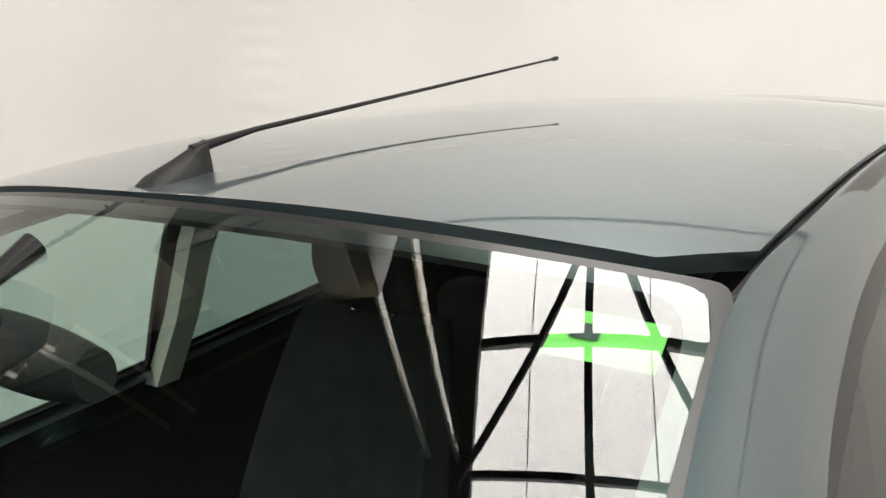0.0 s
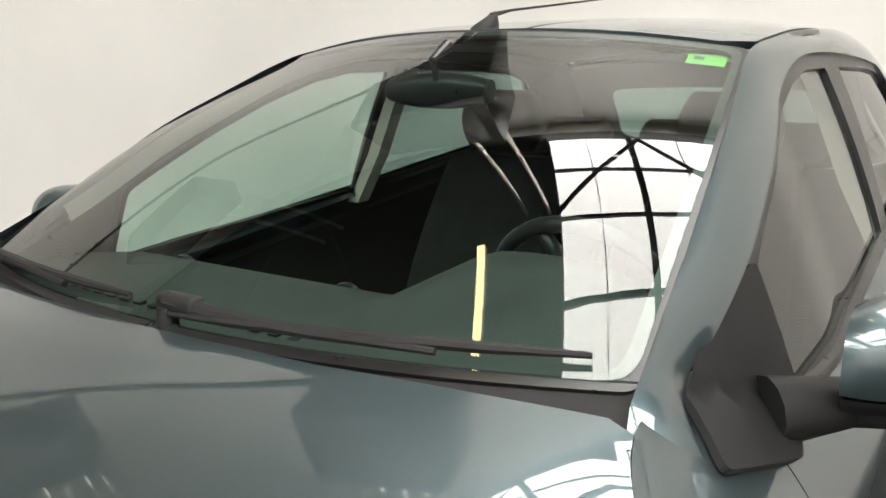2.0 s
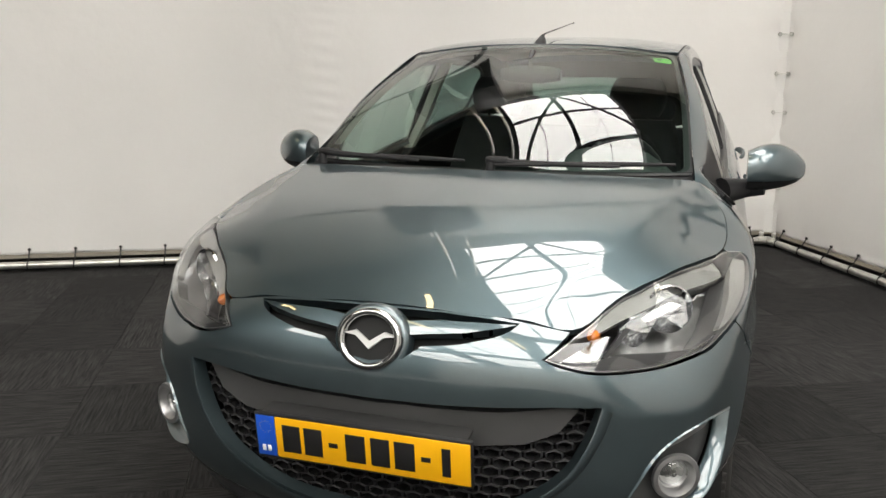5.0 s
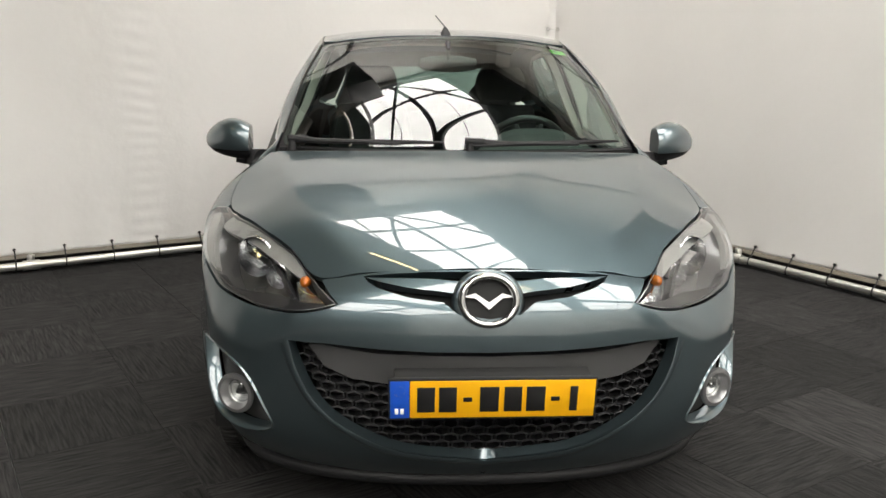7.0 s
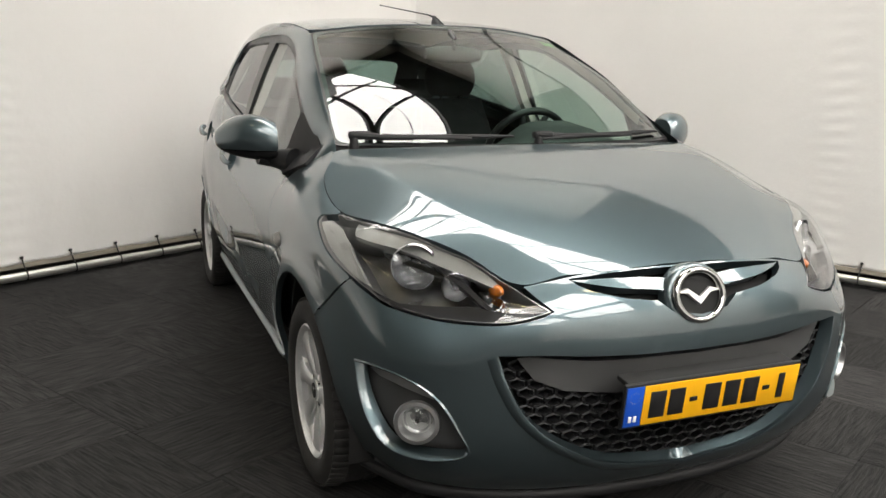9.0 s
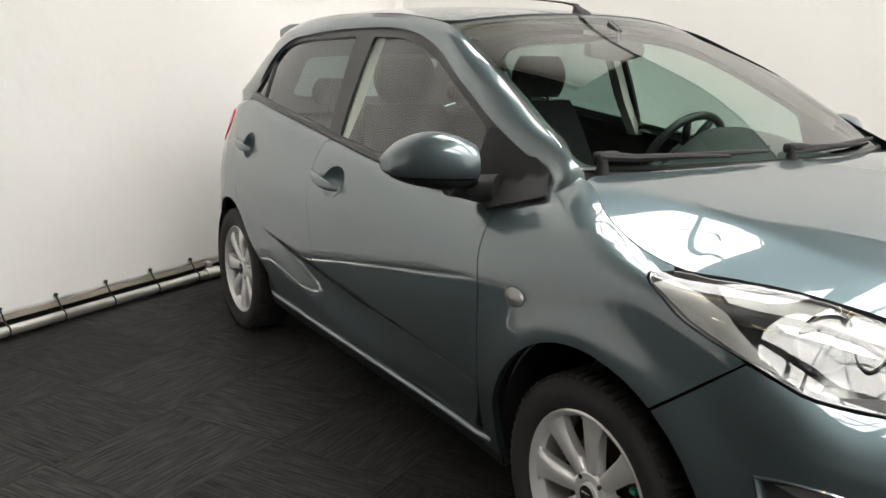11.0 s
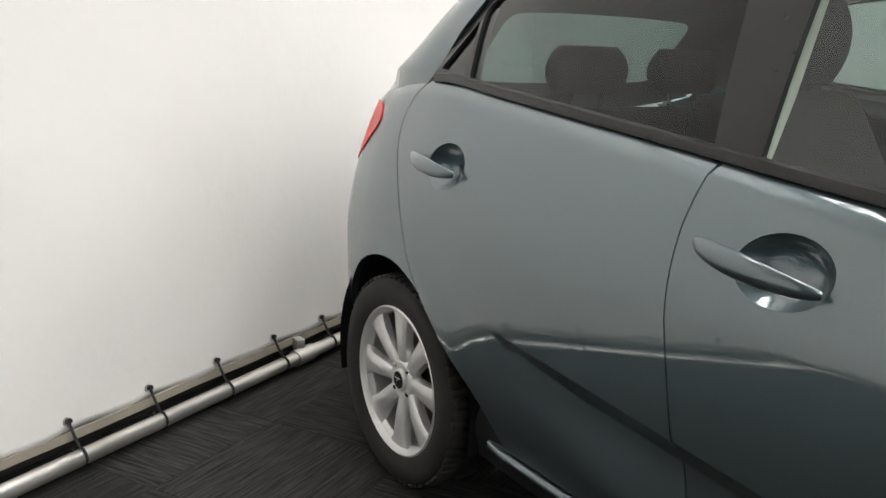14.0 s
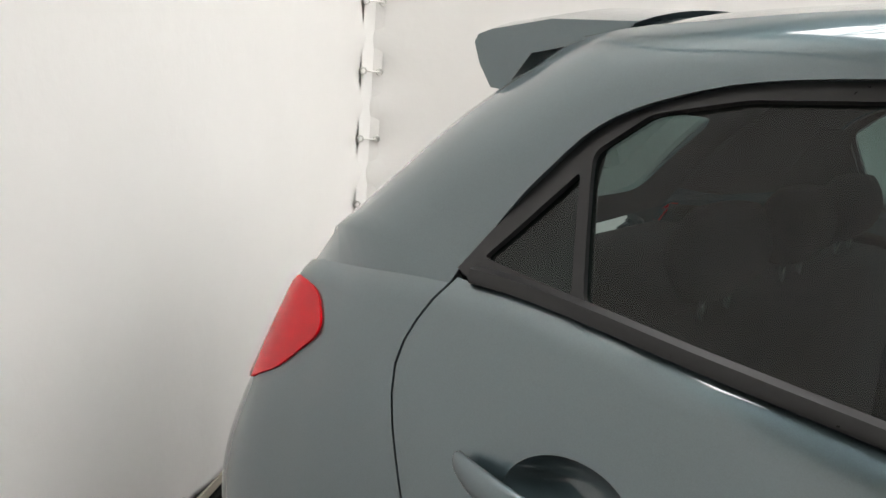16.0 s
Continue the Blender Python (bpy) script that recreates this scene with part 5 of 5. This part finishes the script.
# ---- inside the car ----
def seat(x, y, parent_name, tall=1.0):
    """Front seat with bolsters and a headrest on two rods."""
    st = thing("front_seat", "", "")
    st.parent = car
    st["label"] = "charcoal fabric front seat"
    rows = []
    for k in range(9):
        t = k / 8
        yy, w = -.26 + .5 * t, .24
        z = .50 + .05 * (1 - t)
        rows.append([(x + w * a, y + yy, z - d) for a, d in ((-1, .14), (-1.04, .02), (-.85, -.03), (-.5, .0), (0, .004), (.5, 0), (.85, -.03), (1.04, .02), (1, .14))])
    part("seat_cushion", loft(rows, True, True), M_FABRIC, st)
    rows = []
    for k in range(15):
        t = k / 14
        w = .25 * (1 - .30 * t ** 2.2)
        yy = y + .20 + .20 * t
        z = .50 + .60 * t
        fold = .05 * (1 - t) ** .5
        th = .11 - .05 * t
        rows.append([(x + w * a, yy + d, z) for a, d in ((-1, .02), (-.92, -fold), (-.6, -.005), (0, .005), (.6, -.005), (.92, -fold), (1, .02), (.9, th), (-.9, th))])
    part("backrest", loft(rows, True, True), M_FABRIC, st)
    c = Vector((x, y + .425, 1.20))
    rows = []
    for k in range(11):
        t = k / 10
        w = .135 * math.sin(math.pi * (.2 + .62 * t)) ** .5
        d = .052 * math.sin(math.pi * (.12 + .76 * t)) ** .6
        rows.append([c + Vector((w * math.copysign(abs(math.cos(q)) ** .5, math.cos(q)), d * math.copysign(abs(math.sin(q)) ** .7, math.sin(q)), -.085 + .18 * t)) for q in [2 * math.pi * j / 24 for j in range(24)]])
    hr = part("headrest", loft(rows, True, True), M_FABRIC, st, sharp=70)
    for o in (-.05, .05):
        part("rod", tube([c + Vector((o, .0, -.07)), c + Vector((o, -.01, -.15))], .006, 8), M_CHROME, hr)
    return st


seat(-.34, .02, "")
seat(.34, .02, "")


def rear_bench():
    st = thing("rear_bench", "", "")
    st.parent = car
    st["label"] = "charcoal fabric rear bench with three headrests"
    part("seat_cushion", box(1.2, .48, .16, (0, .72, .50), .05, 3), M_FABRIC, st)
    part("backrest", box(1.2, .16, .50, (0, 1.04, .77), .05, 3, None), M_FABRIC, st)
    for x in (-.36, 0, .36):
        rows = []
        c = Vector((x, 1.04, 1.125))
        for k in range(9):
            t = k / 8
            w = .13 * math.sin(math.pi * (.22 + .6 * t)) ** .5
            d = .05 * math.sin(math.pi * (.12 + .76 * t)) ** .6
            rows.append([c + Vector((w * math.copysign(abs(math.cos(q)) ** .5, math.cos(q)), d * math.sin(q), -.06 + .12 * t)) for q in [2 * math.pi * j / 20 for j in range(20)]])
        h = part("headrest", loft(rows, True, True), M_FABRIC, st, sharp=70)
        for o in (-.05, .05):
            part("rod", tube([c + Vector((o, 0, -.05)), c + Vector((o, 0, -.15))], .0055, 8), M_CHROME, h)


rear_bench()


def cockpit():
    # dashboard
    rows = []
    for k in range(33):
        x = -.70 + 1.40 * k / 32
        r = abs(x) / .70
        hump = .115 * math.exp(-((x - .35) / .21) ** 4)
        rows.append([(x, -1.02 + .10 * r ** 2.5, .965), (x, -.90, .975 + hump * .2), (x, -.72, .965 + hump * .7), (x, -.60, .945 + hump), (x, -.555, .915 + hump), (x, -.55, .85), (x, -.60, .70), (x, -.60, .45)])
    d = part("dashboard", loft(rows), M_DASH, car, "dark grey moulded dashboard", sharp=60)
    for x in (-.58, -.10, .10, .58):
        part("air_vent", moved(lathe([(.048, 0), (.046, -.012), (.034, -.010), (.032, .0), (.0006, .004)], 28, "Y"), Matrix.Translation((x, -.575, .90))), M_TRIM, d)
    for i in range(26):
        part("demist_slot", box(.018, .016, .004, (-.52 + i * .04, -.955 + .06 * (abs(-.52 + i * .04) / .7) ** 2.5, .974), .001), M_DARK, d)
    # steering wheel
    c = Vector((.34, -.42, .93))
    tilt = Matrix.Translation(c) @ Euler((radians(-64), 0, 0)).to_matrix().to_4x4()
    ring = [tilt @ Vector((.182 * math.cos(a), .182 * math.sin(a), 0)) for a in [2 * math.pi * k / 48 for k in range(49)]]
    sw = part("steering_wheel", tube(ring, .0155, 12, False), M_TRIM, car, "black leather steering wheel")
    hubp = part("hub", moved(lathe([(.075, -.03), (.078, 0), (.06, .022), (.0006, .03)], 28, "Z"), tilt), M_DASH, sw)
    for a in (math.radians(8), math.radians(172), math.radians(250), math.radians(290)):
        part("spoke", tube([tilt @ Vector((.06 * math.cos(a), .06 * math.sin(a), .0)), tilt @ Vector((.175 * math.cos(a), .175 * math.sin(a), 0))], [.02, .012], 8), M_TRIM, sw)
    part("column", tube([c + Vector((0, -.02, -.02)), c + Vector((0, -.2, -.09))], [.05, .06], 14), M_DASH, sw)
    # inside mirror
    b = Vector((0, -.40, 1.315))
    rows = []
    for k in range(13):
        t = k / 12
        w = -.12 + .24 * t
        h = .036 * math.sin(math.pi * (.12 + .76 * t)) ** .5
        rows.append([b + Vector((w, .018 * math.cos(q), h * math.sin(q))) for q in [2 * math.pi * j / 18 for j in range(18)]])
    im = part("inside_mirror", loft(rows, True, True), M_TRIM, car, "black inside mirror", sharp=60)
    part("stalk", tube([b + Vector((0, -.01, .02)), b + Vector((0, -.02, .06)), b + Vector((0, .03, .088))], [.009, .009, .012], 10), M_TRIM, im)
    # headlining and pillar trims
    def lining(x, y):
        p = roof(x, y)
        return p - Vector((0, 0, .045))
    hp = [(-.5, -.17), (.5, -.17), (.5, 1.15), (-.5, 1.15)]
    panel("headlining", hp, lining, M_BEIGE, car, "light headlining", step=.1, depth=0)
    for s in (-1, 1):
        fr = roof_frame(s)
        rows = []
        tail_rows = []
        for k in range(61):
            t = k / 60
            i, o = fr(t, .06), fr(t, .97)
            inw = Vector((-s * .035, .0, -.025))
            row = [i + inw * .5, i.lerp(o, .5) + inw, o + Vector((-s * .012, 0, -.004))]
            if .07 < t < .605:
                rows.append(row)
            if t > .595:
                tail_rows.append(row)
        part("pillar_trim", loft(rows), M_BEIGE, car, "light pillar trim")
        part("rear_pillar_trim", loft(tail_rows), M_DASH, car, "dark rear pillar trim")
        cab = cabin_side(s)
        part("centre_pillar", loft([[cab(y + dy, z) + Vector((-s * .02, 0, 0)) for dy in (0, .055)] + [cab(y + dy, z) + Vector((-s * .06, 0, 0)) for dy in (.055, 0)] for y, z in ((.215, .95), (.222, 1.1), (.225, 1.25), (.232, 1.36))], True), M_BEIGE, car, "light centre pillar trim")
        # door linings
        panel("door_lining", [(-.78, .62), (.98, .62), (.98, 1.04), (.2, .965), (-.78, .885)], flank(s), M_DASH, car, "dark door lining", step=.06, depth=0, out=-.05)
        # linings of the luggage space and behind the small rear pane
        panel("luggage_lining", [(.98, .60), (1.62, .60), (1.62, 1.075), (1.4, 1.08), (.98, 1.04)], flank(s), M_DASH, car, "dark luggage space lining", step=.06, depth=0, out=-.05)
        part("quarter_lining", loft([[cab(y, z) + Vector((-s * .035, 0, 0)) for y in (a, (a + b) / 2, b)] for a, b, z in ((1.07, 1.31, 1.05), (1.08, 1.28, 1.10), (1.10, 1.255, 1.16), (1.12, 1.215, 1.22), (1.125, 1.185, 1.27))]), M_DASH, car, "dark rear pillar lining")
    part("cabin_floor", box(1.35, 2.2, .05, (0, .1, .30), .01), M_DARK, car)
    part("parcel_shelf", box(1.08, .42, .02, (0, 1.33, .985), .006), M_FABRIC, car)


cockpit()

# ---- rails, cords and carpet tiles ----
def rails():
    """Steel tubes on the floor along the tarpaulins, joined by sleeves, with cords from the eyelets."""
    for nm, start, along, inw, length in (("back", CORNER, U, V, LONG), ("side", CORNER, V, U, WIDE)):
        base = start + inw * .055
        r = thing("floor_rail", "galvanised steel tube lying along the tarpaulin's foot", "steel tube", base, "rails at the tarpaulins")
        part("tube", tube([inw * 0 + along * t + Vector((0, 0, .045)) for t in (0.05, length * .33, length * .66, length - .1)], .0242, 20), M_STEEL, r)
        for t in (.10, 2.10, 4.15, 6.2):
            part("sleeve", tube([along * (t - .05) + Vector((0, 0, .045)), along * (t + .05) + Vector((0, 0, .045))], .031, 20), M_STEEL, r)
            part("clamp", box(.035, .05, .05, along * t + Vector((0, 0, .085)) - inw * .02, .008), M_STEEL, r)
        # dark sheet added as the shade in the gap under the tarpaulin
        tb = part("skirting", loft([[start - inw * .10 + along * t + Vector((0, 0, z)) for z in (0.002, .5)] for t in (-.1, length)]), M_GAP_SHADE)
        tagged(tb, "dark sheet added behind the tarpaulin's hem to blacken the gap", "skirting board", kind="structure")


rails()


def hem(start, along, inw, length):
    """Doubled lower edge of the tarpaulin, hanging a little forward."""
    rows = [[start + along * t + inw * (.010 + o + .003 * math.sin(t * 9)) + Vector((0, 0, z)) for o, z in ((.000, .080), (.002, .082), (-.002, .106), (-.008, .108))] for t in [length * k / 160 for k in range(161)]]
    tagged(part("tarpaulin_hem", loft(rows), M_HEM), "grey-beige hem of the tarpaulin", "tarpaulin hem", kind="structure")


M_HEM = material("grey_hem", (.24, .215, .175), .6, noise_scale=6, vary=.12)
hem(CORNER, U, V, LONG)
hem(CORNER, V, U, WIDE)


def cord(at, along, inw):
    """A short elastic cord from an eyelet down round the tube, with its button."""
    o = at
    c = thing("cord", "black elastic cord tying the tarpaulin to the tube", "cord", o, "cords along the rails")
    pts = []
    for k in range(11):
        a = math.radians(100 - 330 * k / 10)
        pts.append(inw * (.055 + .029 * math.cos(a)) + Vector((0, 0, .045 + .029 * math.sin(a))) + along * .012 * k / 10)
    part("loop", tube([inw * .012 + Vector((0, 0, .138)), inw * .03 + Vector((0, 0, .105))] + pts, .0045, 6), M_CORD, c)
    part("button", tube([inw * .0 + Vector((0, 0, .138)), inw * .018 + Vector((0, 0, .143))], .008, 12), M_CORD, c)
    part("eyelet", tube([inw * .002 + Vector((0, 0, .138)), inw * .006 + Vector((0, 0, .138))], .013, 18), M_STEEL, c)
    return c


c0 = cord(hall(.19, .0), U, V)
for k in range(1, 32):
    copy_thing(c0, Matrix.Translation(hall(.19 + .289 * k, 0)))
c1 = cord(hall(0, .19), V, U)
for k in range(1, 28):
    copy_thing(c1, Matrix.Translation(hall(0, .19 + .289 * k)))

# eyelets with clips up the corner seam
for k in range(9):
    z = .45 + .285 * k
    e = thing("eyelet_clip", "steel eyelet clip lacing the tarpaulins at the corner", "eyelet", hall(.03, .03, z), "clips up the corner seam")
    for o in (-.028, .028):
        part("ring", lathe([(.010, -.004), (.015, -.004), (.016, .002), (.010, .004)], 16, "Y"), M_STEEL, e).matrix_basis = Matrix.Translation((U + V) * o * .0 + (U - V) * o + (U + V) * .02) @ Matrix.Rotation(radians(-TURN), 4, "Z")
    part("clip", tube([(U - V) * -.022 + (U + V) * .03, (U + V) * .034, (U - V) * .022 + (U + V) * .03], .003, 8), M_STEEL, e)


rows = [[hall(a, b, z) for a, b in ((.075, .012), (.04, .025), (.018, .045), (.010, .085))] for z in [.1 + 3.1 * k / 40 for k in range(41)]]
tagged(part("corner_flap", loft(rows), M_TARP), "white overlap of the tarpaulins at the corner", "tarpaulin flap", kind="structure")


def carpet_tiles():
    T = .5
    me = bpy.data.meshes.new("carpet_tile")
    bm = box(T - .0015, T - .0015, .006, (0, 0, -.003), .001, 1)
    bm.to_mesh(me)
    bm.free()
    me.materials.append(M_CARPET)
    n = 0
    rest = []
    q = Euler((0, 0, radians(TILE_TURN))).to_matrix()
    spots = []
    for i in range(-13, 14):
        for j in range(-13, 14):
            p = q @ Vector(((i + .5) * T, (j + .5) * T, 0))
            d = p - CORNER
            if d.dot(U) < -.4 or d.dot(V) < -.4 or d.dot(U) > LONG + .4 or d.dot(V) > WIDE + .4:
                continue
            spots.append((abs(p.x + .4) + abs(p.y + .3), i, j, p))
    spots.sort(key=lambda t: t[0])
    for d, i, j, p in spots[:300]:
        ob = new("carpet_tile", me)
        ob.parent = floor
        ob.matrix_basis = Matrix.Translation(p) @ Matrix.Rotation(radians(TILE_TURN + 90 * ((i + j) % 2)), 4, "Z")
    bm = bmesh.new()
    for d, i, j, p in spots[300:]:
        vs = [bm.verts.new(p + q @ Vector((a * (T - .002) / 2, b * (T - .002) / 2, 0))) for a, b in ((-1, -1), (1, -1), (1, 1), (-1, 1))]
        bm.faces.new(vs)
    if spots[300:]:
        tagged(part("far_carpet", bm, M_CARPET, floor), kind="stuff")


TILE_TURN = 28.4
carpet_tiles()
